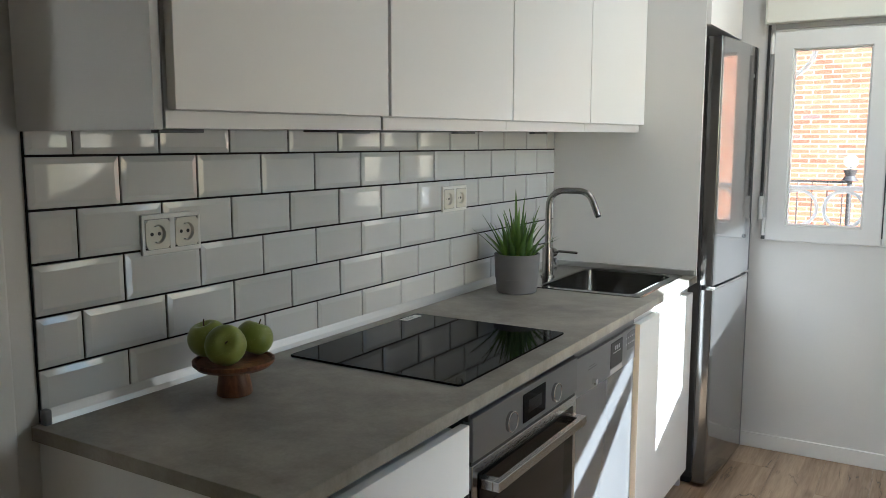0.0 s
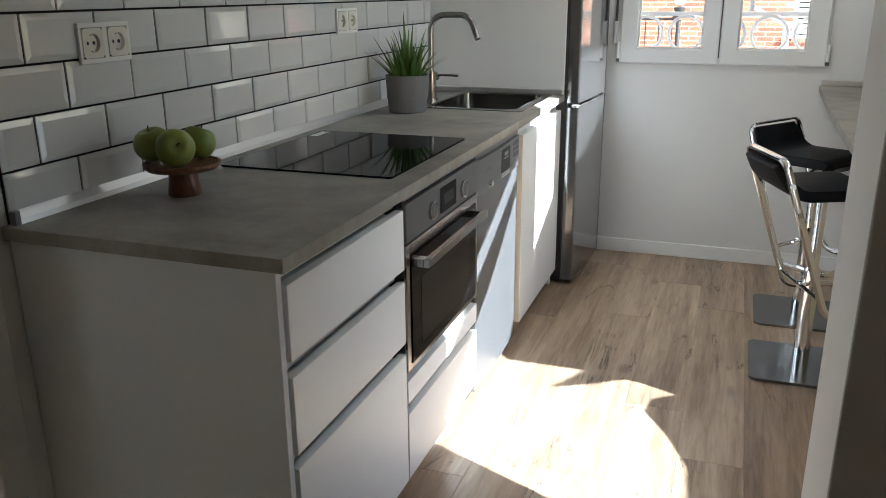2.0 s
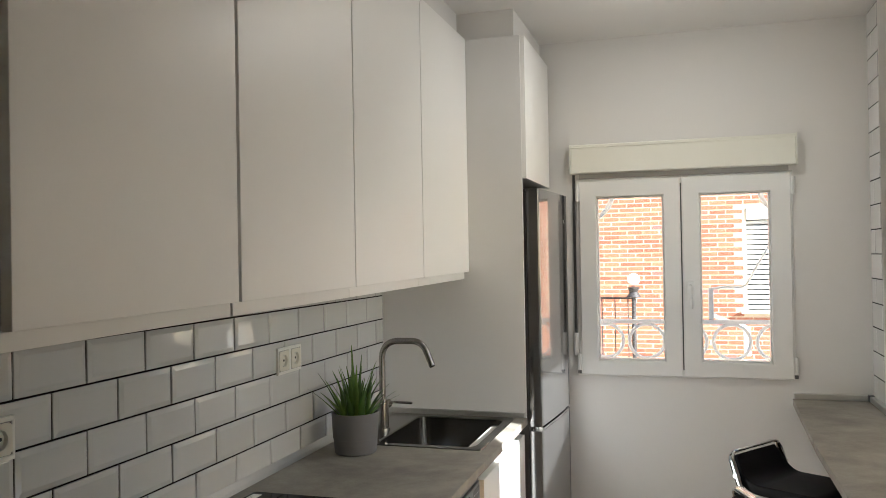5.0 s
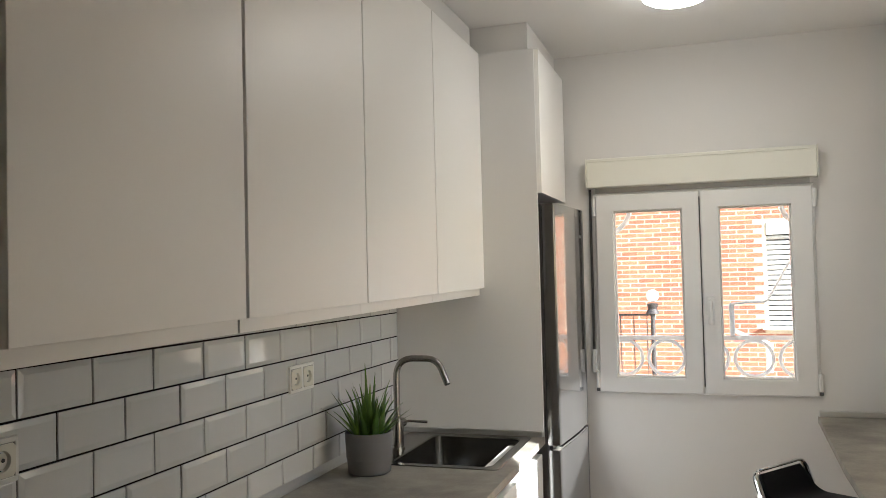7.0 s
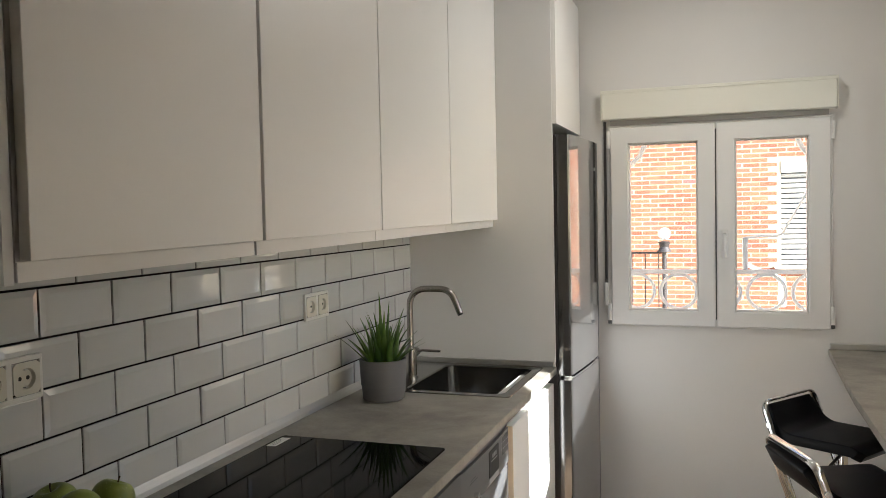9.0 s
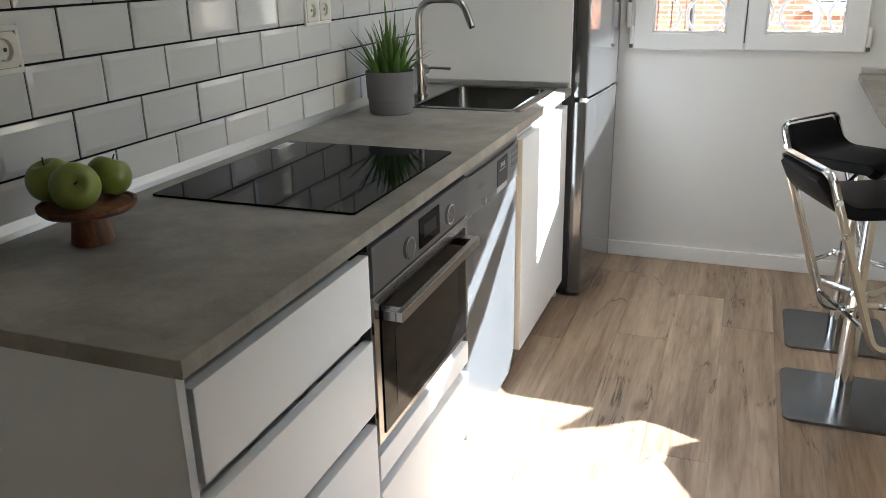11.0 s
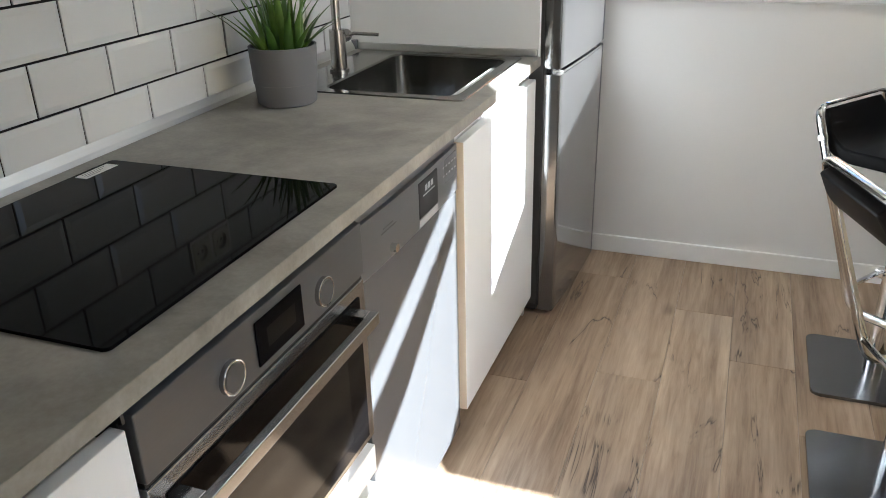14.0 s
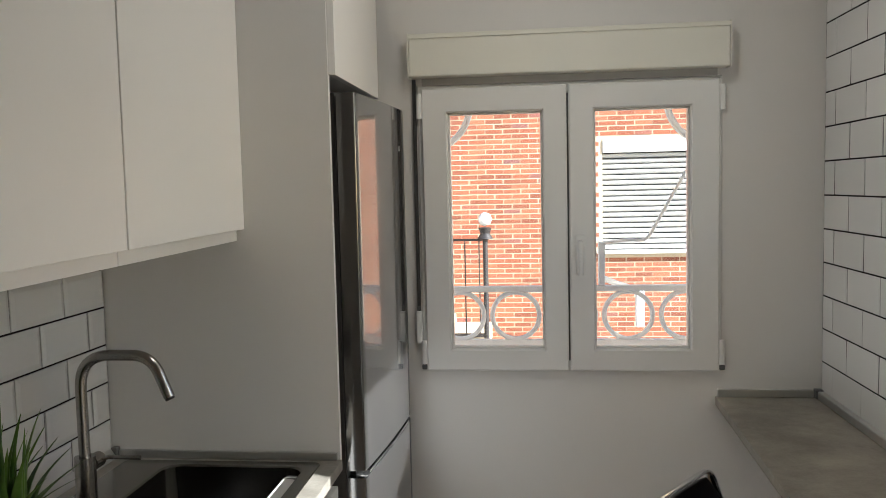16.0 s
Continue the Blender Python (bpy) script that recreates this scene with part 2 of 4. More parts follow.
BOXMAT = surface("cream_shutter_box", (0.76, 0.75, 0.67), 0.4, vary=0.02, relief=0.04)
ALU = steel("satin_aluminium", (0.70, 0.70, 0.69), 0.32, (1, 0.05, 1))
STRIP = steel("dull_aluminium_strip", (0.58, 0.58, 0.565), 0.46, (1, 0.05, 1))
STEEL_H = steel("brushed_steel", (0.46, 0.46, 0.46), 0.22, (1, 0.03, 1), 0.08)
STEEL_SOFT = lacquered("grey_steel_front", (0.19, 0.192, 0.195), 0.80, 0.32, (1, 0.03, 1))
STEEL_DW = lacquered("dishwasher_steel", (0.145, 0.147, 0.150), 0.40, 0.24, (1, 0.03, 1))
PANEL_DW = lacquered("dishwasher_panel", (0.23, 0.233, 0.238), 0.75, 0.33, (1, 0.03, 1))
STEEL_FR = lacquered("fridge_steel", (0.165, 0.163, 0.160), 0.76, 0.13, (1, 1, 0.04), 1.0)
STEEL_TRIM = steel("dark_edge_steel", (0.10, 0.10, 0.105), 0.30, (1, 1, 0.04), 0.04)
STEEL_DK = surface("dark_fridge_side", (0.055, 0.052, 0.050), 0.38, 0.3, vary=0.05, relief=0.06)
STEEL_SINK = steel("sink_steel", (0.24, 0.232, 0.215), 0.15, (1, 1, 0.1), 0.05)
TAPMAT = steel("brushed_nickel", (0.40, 0.38, 0.355), 0.24, (1, 1, 0.05), 0.04)
CHROME = steel("chrome", (0.80, 0.81, 0.82), 0.07, (1, 1, 1), 0.0)
BASEMAT = steel("satin_steel_plate", (0.22, 0.228, 0.24), 0.26, (0.05, 1, 1), 0.05)
BLACKGLASS = surface("black_glass", (0.004, 0.004, 0.0045), 0.04, vary=0.1, relief=0.0, rough_vary=0.01)
OVENGLASS = surface("oven_glass", (0.003, 0.003, 0.0034), 0.06, vary=0.2, relief=0.0, rough_vary=0.02)
for glossy_black, gloss in ((BLACKGLASS, 0.04), (OVENGLASS, 0.09)):
    glossy_black.node_tree.nodes["Principled BSDF"].inputs["Specular IOR Level"].default_value = gloss
OVENPANE = surface("oven_inner_pane", (0.005, 0.005, 0.0055), 0.09, vary=0.2, relief=0.0, rough_vary=0.02)
OVENPANE.node_tree.nodes["Principled BSDF"].inputs["Specular IOR Level"].default_value = 0.17
BLACK = surface("black_plastic", (0.016, 0.016, 0.017), 0.45, vary=0.1, relief=0.1)
LEATHER = surface("black_leatherette", (0.005, 0.005, 0.006), 0.40, vary=0.15, big=8, fine=300, relief=0.25)
LEATHER.node_tree.nodes["Principled BSDF"].inputs["Specular IOR Level"].default_value = 0.09
SOCKET = surface("white_socket_plastic", (0.78, 0.765, 0.72), 0.35, vary=0.015, relief=0.02)
SOCKETIN = surface("cream_socket_insert", (0.70, 0.665, 0.575), 0.4, vary=0.02, relief=0.02)
POT = surface("grey_ceramic", (0.135, 0.135, 0.138), 0.6, vary=0.06, big=10, fine=220, relief=0.1)
SOIL = surface("potting_soil", (0.03, 0.022, 0.016), 0.95, vary=0.4, fine=300, relief=0.6)
LEAF = leaf_mat()
APPLE = apple_mat()
STEM = surface("apple_stem", (0.06, 0.04, 0.02), 0.8)
ACACIA = stand_wood()
GLASS = pane_glass("window_glass")
STRAP = surface("dark_strap", (0.05, 0.047, 0.045), 0.8)
SEAM = surface("socket_seam_shade", (0.36, 0.35, 0.32), 0.6)
GREYSEAL = surface("grey_seal", (0.10, 0.10, 0.10), 0.6)
LINTEL = surface("grey_shutter_slot", (0.40, 0.39, 0.375), 0.6)
BRICK = brick_mat()
MORTAR = surface("pale_mortar", (0.55, 0.46, 0.33), 0.9, vary=0.08, fine=60, relief=0.3)
RAILW = surface("white_iron_paint", (0.92, 0.915, 0.90), 0.45, relief=0.1)
IRON = surface("black_iron", (0.035, 0.030, 0.028), 0.5, relief=0.1)
SHUT = surface("shutter_slat_paint", (0.46, 0.455, 0.43), 0.5, vary=0.05, relief=0.05)
BRACKET = surface("blue_grey_metal", (0.74, 0.77, 0.80), 0.45, 0.0, relief=0.05)
BOUNCE = surface("pale_bounce_wall", (0.60, 0.56, 0.49), 0.9, relief=0.3)
RENDERW = surface("cream_render", (0.62, 0.52, 0.36), 0.9, relief=0.3)
PAVE = surface("street_paving", (0.24, 0.23, 0.21), 0.9, vary=0.1, relief=0.2)
TAG = surface("white_sticker", (0.72, 0.72, 0.70), 0.4, relief=0.0)
LAMPGLOW = glow("lamp_diffuser", (1.0, 0.93, 0.84), 6.5)
GLOBE = surface("frosted_globe", (0.8, 0.8, 0.78), 0.3)
BLOCKER = surface("sun_blocker_sheet", (0.55, 0.52, 0.45), 0.85, relief=0.2)
PRINT = surface("grey_print", (0.13, 0.13, 0.135), 0.5)
PRINTL = surface("pale_print", (0.42, 0.43, 0.44), 0.5)


# ---------------------------------------------------------------- building helpers
def thing(name, label, category, at=(0, 0, 0), group="", kind=""):
    ob = new(name)
    ob.location = at
    ob.empty_display_size = 0.05
    return tagged(ob, label, category, group, kind)


def under(ob, parent):
    """Hang a mesh in world coordinates under a thing (an Empty at its base) or under one of its parts."""
    if parent is not None:
        ob.parent = parent
        if parent.data is None:
            ob.matrix_parent_inverse = Matrix.Translation(-parent.location)


def part(name, bm, material, parent=None, label="", smooth=False, **tags):
    """Link a bmesh in world coordinates as one mesh object under a thing or a part."""
    bmesh.ops.recalc_face_normals(bm, faces=bm.faces)
    me = bpy.data.meshes.new(name)
    bm.to_mesh(me)
    bm.free()
    me.materials.append(material)
    if smooth:
        for p in me.polygons:
            p.use_smooth = True
        me.set_sharp_from_angle(angle=radians(38))
    ob = new(name, me)
    under(ob, parent)
    return tagged(ob, label, **tags)


def box(x0, x1, y0, y1, z0, z1, bev=0.0, seg=2, bm=None):
    b = bm or bmesh.new()
    m = Matrix.Translation(((x0 + x1) / 2, (y0 + y1) / 2, (z0 + z1) / 2)) @ Matrix.Diagonal((x1 - x0, y1 - y0, z1 - z0, 1))
    vs = bmesh.ops.create_cube(b, size=1, matrix=m)["verts"]
    if bev:
        es = list({e for v in vs for e in v.link_edges})
        bmesh.ops.bevel(b, geom=es, offset=bev, segments=seg, profile=0.5, affect="EDGES")
    return b


def cyl(p, q, r0, r1=None, n=24, bm=None, caps=True):
    b = bm or bmesh.new()
    p, q = Vector(p), Vector(q)
    d = q - p
    m = Matrix.Translation((p + q) / 2) @ d.to_track_quat("Z", "Y").to_matrix().to_4x4()
    bmesh.ops.create_cone(b, cap_ends=caps, segments=n, radius1=r0, radius2=r0 if r1 is None else r1, depth=d.length, matrix=m)
    return b


def turned(profile, centre, n=32, bm=None):
    """A turned shape from (radius, height) steps round a vertical axis."""
    b = bm or bmesh.new()
    cx, cy, cz = centre
    rings = []
    for r, z in profile:
        if r < 1e-6:
            rings.append([b.verts.new((cx, cy, cz + z))])
        else:
            rings.append([b.verts.new((cx + r * math.cos(2 * math.pi * i / n), cy + r * math.sin(2 * math.pi * i / n), cz + z)) for i in range(n)])
    for a, c in zip(rings, rings[1:]):
        for i in range(n):
            j = (i + 1) % n
            if len(a) == 1 and len(c) == 1:
                continue
            if len(a) == 1:
                b.faces.new((a[0], c[i], c[j]))
            elif len(c) == 1:
                b.faces.new((a[i], a[j], c[0]))
            else:
                b.faces.new((a[i], a[j], c[j], c[i]))
    return b


def tube(points, r, n=10, closed=False, bm=None, flat=None):
    """A round bar, or a flat bar with flat=(half width, half thickness), swept along points."""
    b = bm or bmesh.new()
    pts = [Vector(p) for p in points]
    rings, up = [], None
    for i, p in enumerate(pts):
        a = pts[i - 1] if (i > 0 or closed) else p
        c = pts[(i + 1) % len(pts)] if (i < len(pts) - 1 or closed) else p
        t = (c - a).normalized()
        if up is None:
            up = Vector((0, 0, 1)) if abs(t.z) < 0.9 else Vector((1, 0, 0))
        side = t.cross(up).normalized()
        up = side.cross(t).normalized()
        ring = []
        for k in range(n):
            w = 2 * math.pi * k / n
            rx, ry = (r, r) if flat is None else flat
            ring.append(b.verts.new(p + side * (rx * math.cos(w)) + up * (ry * math.sin(w))))
        rings.append(ring)
    pairs = list(zip(rings, rings[1:])) + ([(rings[-1], rings[0])] if closed else [])
    for a, c in pairs:
        for k in range(n):
            b.faces.new((a[k], a[(k + 1) % n], c[(k + 1) % n], c[k]))
    if not closed:
        b.faces.new(rings[0][::-1])
        b.faces.new(rings[-1])
    return b


def rounded(points, radius, n=6):
    """A polyline with its corners rounded off."""
    pts = [Vector(p) for p in points]
    out = [pts[0]]
    for a, p, c in zip(pts, pts[1:], pts[2:]):
        u, v = (a - p), (c - p)
        d = min(radius, u.length * 0.45, v.length * 0.45)
        s, e = p + u.normalized() * d, p + v.normalized() * d
        for i in range(n + 1):
            k = i / n
            out.append(s * (1 - k) ** 2 + p * (2 * k * (1 - k)) + e * k ** 2)
    out.append(pts[-1])
    return out


def prism(outline, z0, z1, bm=None, bev=0.0):
    """An upright slab from an outline in x and y."""
    b = bm or bmesh.new()
    lo = [b.verts.new((x, y, z0)) for x, y in outline]
    hi = [b.verts.new((x, y, z1)) for x, y in outline]
    f = [b.faces.new(lo[::-1]), b.faces.new(hi)]
    for i in range(len(lo)):
        j = (i + 1) % len(lo)
        f.append(b.faces.new((lo[i], lo[j], hi[j], hi[i])))
    if bev:
        es = [e for e in f[1].edges] + [e for e in f[0].edges]
        bmesh.ops.bevel(b, geom=es, offset=bev, segments=2, profile=0.5, affect="EDGES")
    return b


def round_rect(x0, x1, y0, y1, r, n=5):
    out = []
    for cx, cy, a0 in ((x1 - r, y1 - r, 0), (x0 + r, y1 - r, 90), (x0 + r, y0 + r, 180), (x1 - r, y0 + r, 270)):
        out += [(cx + r * math.cos(radians(a0 + 90 * i / n)), cy + r * math.sin(radians(a0 + 90 * i / n))) for i in range(n + 1)]
    return out


def hung_slab(outline, x0, x1, bm=None):
    """A slab across x from an outline in y and z."""
    b = bm or bmesh.new()
    lo = [b.verts.new((x0, y, z)) for y, z in outline]
    hi = [b.verts.new((x1, y, z)) for y, z in outline]
    b.faces.new(lo[::-1])
    b.faces.new(hi)
    for i in range(len(lo)):
        j = (i + 1) % len(lo)
        b.faces.new((lo[i], lo[j], hi[j], hi[i]))
    return b


# ---------------------------------------------------------------- room
YW, XR, ZC = 3.105, 2.075, 2.63          # window wall, bar wall, ceiling
XT = 0.0                                  # tiled wall
floor = part("floor", box(-1.7, 3.3, -2.7, YW + 0.02, -0.12, -0.010), GREYSEAL, None, "pale oak plank floor with dark knots and cracks", category="floor", kind="structure")
part("ceiling", box(-1.7, 3.3, -2.7, 3.4, ZC, ZC + 0.12), CEIL, None, "plain white painted ceiling", category="ceiling", kind="structure")
part("wall_west", box(-0.13, XT - 0.004, -0.03, 3.40, -0.1, ZC), PAINT, None, "white painted wall behind the worktop", category="wall", kind="structure")
# wall with the window: four blocks round the opening
wx0, wx1, wz0, wz1 = 0.790, 1.735, 1.020, 1.985
bm = box(-0.13, wx0, YW, 3.36, -0.1, ZC)
box(wx1, 2.4, YW, 3.36, -0.1, ZC, bm=bm)
box(wx0, wx1, YW, 3.36, -0.1, wz0, bm=bm)
box(wx0, wx1, YW, 3.36, wz1, ZC, bm=bm)
part("wall_north", bm, PAINT, None, "white painted wall with a window", category="wall", kind="structure")
# wall behind the bar, open to the balcony beyond the bar's end
bm = box(XR, XR + 0.16, 2.56, YW, -0.1, ZC)
box(XR, XR + 0.16, 0.14, 2.56, 2.50, ZC, bm=bm)
part("wall_east", bm, PAINT, None, "white wall behind the breakfast bar with a balcony opening", category="wall", kind="structure")
bm = box(1.570, 1.660, 0.165, 0.475, -0.1, ZC, 0.006)
box(1.6605, 2.12, 0.170, 0.255, -0.1, ZC, bm=bm)
# thin facing added to carry the painted shade of the hall side
part("trim_jamb", box(1.5685, 2.119, 0.150, 0.1645, -0.01, ZC, 0.003), STUB_SHADE, None, "hall side of the partition wall, shade put in its colour", category="wall trim", kind="structure")
part("wall_stub", bm, PAINT, None, "white end of a partition wall beside the kitchen opening", category="wall", kind="structure")
# plain walls that close the hall
part("wall_south", box(-1.7, 3.3, -2.75, -2.6, -0.1, ZC), GREYWALL, None, "plain painted hall wall", category="wall", kind="structure")
# the opening in this unseen wall is added to let fill light in
bm = box(-1.75, -1.6, -1.35, 3.4, -0.1, ZC)
box(-1.75, -1.6, -2.6, -1.95, -0.1, ZC, bm=bm)
box(-1.75, -1.6, -1.95, -1.35, -0.1, 1.15, bm=bm)
box(-1.75, -1.6, -1.95, -1.35, 1.95, ZC, bm=bm)
# added outside that opening, out of view, as a reflector for warm sunlight
part("wall_courtyard", box(-6.4, -6.1, -9.0, 6.0, -4.98, 8.0), BOUNCE, None, "unseen pale wall added to bounce sunlight into the hall", category="wall", kind="structure")
part("wall_hall_west", bm, GREYWALL, None, "plain painted wall of the room next door", category="wall", kind="structure")
bm = box(2.12, 2.24, -2.6, 0.1495, -0.1, ZC)
part("wall_hall_east", bm, GREYWALL, None, "plain painted hall wall", category="wall", kind="structure")
part("wall_hall_north", box(-1.6, -0.13, 3.25, 3.4, -0.1, ZC), GREYWALL, None, "plain painted wall of the room next door", category="wall", kind="structure")
bm = box(-0.145, 0.006, -0.115, -0.030, -0.01, ZC, 0.006)
part("trim_door", bm, TRIMW, None, "white painted door casing at the wall's end", category="door casing", kind="structure")
part("baseboard", box(0.715, 2.07, YW - 0.013, YW + 0.001, 0.0, 0.072, 0.003), TRIMW, None, "white skirting board under the window", category="skirting", kind="structure")
part("soffit", box(0.0, 0.605, 2.478, YW, 2.512, ZC), PAINT, None, "white boxed-in soffit above the cabinets", category="soffit", kind="structure")

# ---------------------------------------------------------------- window
win = thing("window_1", "white pvc double casement window, closed", "window", (1.26, YW, 1.0), kind="structure")
fx0, fx1, fz0, fz1, fy0, fy1 = 0.785, 1.745, 1.003, 1.947, YW - 0.016, YW + 0.055


def frame_ring(x0, x1, z0, z1, ix0, ix1, iz0, iz1, y0, y1, bev=0.004):
    """A flat frame in one piece, its room side at y0, with softened edges."""
    b = bmesh.new()
    steps = ((x0, x1, z0, z1, y1), (x0, x1, z0, z1, y0 + bev), (x0 + bev, x1 - bev, z0 + bev, z1 - bev, y0),
             (ix0 - bev, ix1 + bev, iz0 - bev, iz1 + bev, y0), (ix0, ix1, iz0, iz1, y0 + bev), (ix0, ix1, iz0, iz1, y1))
    loops = [[b.verts.new(v) for v in ((a, y, e), (c, y, e), (c, y, f), (a, y, f))] for a, c, e, f, y in steps]
    for p, q in zip(loops, loops[1:] + loops[:1]):
        for k in range(4):
            b.faces.new((p[k], p[(k + 1) % 4], q[(k + 1) % 4], q[k]))
    return b


part("frame", frame_ring(fx0 - 0.012, fx1 + 0.006, fz0 - 0.004, fz1 + 0.006, fx0 + 0.03, fx1 - 0.03, fz0 + 0.03, fz1 - 0.03, YW - 0.008, YW + 0.06), PVC, win)
for sx0, sx1, px0, px1 in ((0.787, 1.2605, 0.872, 1.182), (1.2665, 1.743, 1.348, 1.653)):
    sash = part("sash", frame_ring(sx0, sx1, fz0, fz1 - 0.004, px0, px1, 1.075, 1.861, fy0 - 0.006, fy1 - 0.01, 0.005), PVC, win)
    part("glazing_bead", frame_ring(px0, px1, 1.075, 1.861, px0 + 0.006, px1 - 0.006, 1.081, 1.855, YW + 0.004, YW + 0.03, 0.001), PVC, sash)
    g = part("pane", box(px0 + 0.003, px1 - 0.003, YW + 0.012, YW + 0.016, 1.078, 1.858), GLASS, sash)
    g.visible_shadow = False
# the sash gap's shade is put into this strip's dark colour
part("mullion", box(1.2350, 1.2920, YW - 0.0005, YW + 0.044, fz0 + 0.031, fz1 - 0.031), GREYSEAL, win, "mullion coloured dark for the shaded gap between the casements")
bm = box(1.286, 1.316, YW - 0.030, YW - 0.0215, 1.325, 1.452, 0.003)
part("handle", tube(rounded([(1.300, YW - 0.028, 1.432), (1.300, YW - 0.062, 1.430), (1.300, YW - 0.062, 1.325)], 0.015), 0.0085, flat=(0.009, 0.007), bm=bm), PVC, win, "white lever handle", smooth=True)
for hx in (0.779, 1.751):
    for z0, z1 in ((1.845, 1.925), (1.025, 1.105)):
        part("hinge", cyl((hx, YW - 0.016, z0), (hx, YW - 0.016, z1), 0.009, n=14), PVC, win, smooth=True)
    part("hinge_pin", box(hx - 0.008, hx + 0.008, YW - 0.026, YW - 0.006, 1.008, 1.024, 0.002), GREYSEAL, win)
part("shutter_slot", box(0.79, 1.735, YW - 0.014, YW + 0.02, 1.952, 1.976), LINTEL, win, "grey slot for the roller shutter")

boxob = thing("roller_shutter_box", "cream roller shutter box above the window", "shutter box", (1.26, YW, 2.04))
part("casing", box(0.756, 1.763, 3.043, YW - 0.001, 1.976, 2.113, 0.005), BOXMAT, boxob)
part("cover_strip", box(0.756, 1.763, 3.0385, 3.0425, 2.097, 2.111, 0.001), BOXMAT, boxob)
for ex in (0.7535, 1.7655):
    part("end_cap", box(ex - 0.0023, ex + 0.0023, 3.041, YW - 0.001, 1.974, 2.115, 0.001), BOXMAT, boxob)
strap = thing("shutter_strap", "dark roller shutter strap running to a white coiler", "shutter strap", (0.765, YW, 1.1))
part("strap", box(0.757, 0.769, YW - 0.009, YW - 0.004, 1.205, 1.974), STRAP, strap)
part("coiler", box(0.753, 0.773, YW - 0.020, YW - 0.0005, 1.095, 1.205, 0.004), PVC, strap)
part("buckle", box(0.756, 0.770, YW - 0.013, YW - 0.0095, 1.200, 1.222, 0.002), GREYSEAL, strap)

# ---------------------------------------------------------------- outside the window
rail = thing("balcony_railing", "white iron balcony railing with rings between two bars", "railing", (1.26, 3.44, 1.0))
RY = 3.44
part("top_bar", box(0.2, 2.4, RY - 0.012, RY + 0.012, 1.222, 1.244, 0.003), RAILW, rail)
part("bottom_bar", box(0.2, 2.4, RY - 0.012, RY + 0.012, 1.022, 1.042, 0.003), RAILW, rail)
for k in range(-4, 7):
    cx = 1.080 + 0.2075 * k
    ring = [(cx + 0.088 * math.cos(a), RY, 1.132 + 0.088 * math.sin(a)) for a in [2 * math.pi * i / 28 for i in range(28)]]
    part("ring", tube(ring, 0.009, 8, True), RAILW, rail, smooth=True)
for cx in (0.765, 1.79):
    ring = [(cx + 0.155 * math.cos(a), RY, 1.915 + 0.155 * math.sin(a)) for a in [2 * math.pi * i / 32 for i in range(32)]]
    part("scroll", tube(ring, 0.0125, 8, True), RAILW, rail, "white iron scroll", smooth=True)
for px in (0.42, 2.2):
    part("post", box(px - 0.012, px + 0.012, RY - 0.012, RY + 0.012, -0.02, 2.3, 0.002), RAILW, rail)
bend = rounded([(1.403, 3.420, 1.402), (1.480, 3.420, 1.412), (1.560, 3.420, 1.408), (1.610, 3.420, 1.500), (1.735, 3.420, 1.720)], 0.03, 5)
part("line_bracket", box(1.386, 1.410, 3.414, 3.452, 1.246, 1.405, 0.004), BRACKET, rail, "blue-grey flat bracket on the railing")
part("line_arm", tube(bend, 0.0062, 8), RAILW, rail, "thin bent white rod", smooth=True)
part("lower_arm", tube([(1.396, 3.452, 1.272), (1.48, 3.65, 1.222), (1.590, 3.880, 1.166)], 0.012, 8), RAILW, rail, "white folding arm", smooth=True)
part("arm_foot", box(1.575, 1.612, 3.860, 3.880, 1.010, 1.168, 0.004), BRACKET, rail, "grey end plate of the arm")
part("ground", box(-60, 60, -60, 160, -5.08, -4.98), PAVE, None, "grey street paving below the window", category="ground", kind="structure")
part("balcony_slab", box(0.1, 2.5, 3.362, 3.50, -0.2, -0.02), RENDERW, None, "narrow balcony slab under the window", category="balcony", kind="structure")

FY = 8.0
house = thing("brick_building", "sunlit red brick building across the street", "building", (1.5, FY, -3.2))
bm = box(-8, 1.80, FY, FY + 0.3, -3.2, 4.4)
box(2.92, 12, FY, FY + 0.3, -3.2, 4.4, bm=bm)
box(1.80, 2.92, FY, FY + 0.3, -3.2, 1.00, bm=bm)
box(1.80, 2.92, FY, FY + 0.3, 2.02, 4.4, bm=bm)
hw = part("wall", bm, MORTAR, house, "brick wall with pale mortar joints")
part("roof", box(-8.2, 12.2, FY - 0.3, FY + 9, 4.402, 4.62), RENDERW, house)
hwin = part("window", box(1.801, 2.919, FY + 0.10, FY + 0.20, 1.001, 2.019), GREYSEAL, house, "window behind a lowered roller shutter")
part("lintel_box", box(1.802, 2.918, FY - 0.012, FY + 0.098, 1.90, 2.018, 0.006), RAILW, hwin)
part("sill", box(1.74, 2.98, FY - 0.06, FY + 0.098, 0.970, 1.000, 0.006), RAILW, house)
for i in range(18):
    z = 1.006 + i * 0.0495
    b = cyl((1.804, FY + 0.055, z + 0.024), (2.916, FY + 0.055, z + 0.024), 0.0205, n=8)
    part("slat", b, SHUT, hwin)
part("plinth", box(-3, 0.42, FY - 0.09, FY - 0.001, -1.2, 0.42, 0.01), RENDERW, house, "cream rendered ledge")

lampost = thing("street_lamp", "black street lamp with a white globe", "street lamp", (0.80, 6.4, -2.677))
part("post", cyl((0.80, 6.4, -2.677), (0.80, 6.4, 1.24), 0.026, 0.018, 12), IRON, lampost, smooth=True)
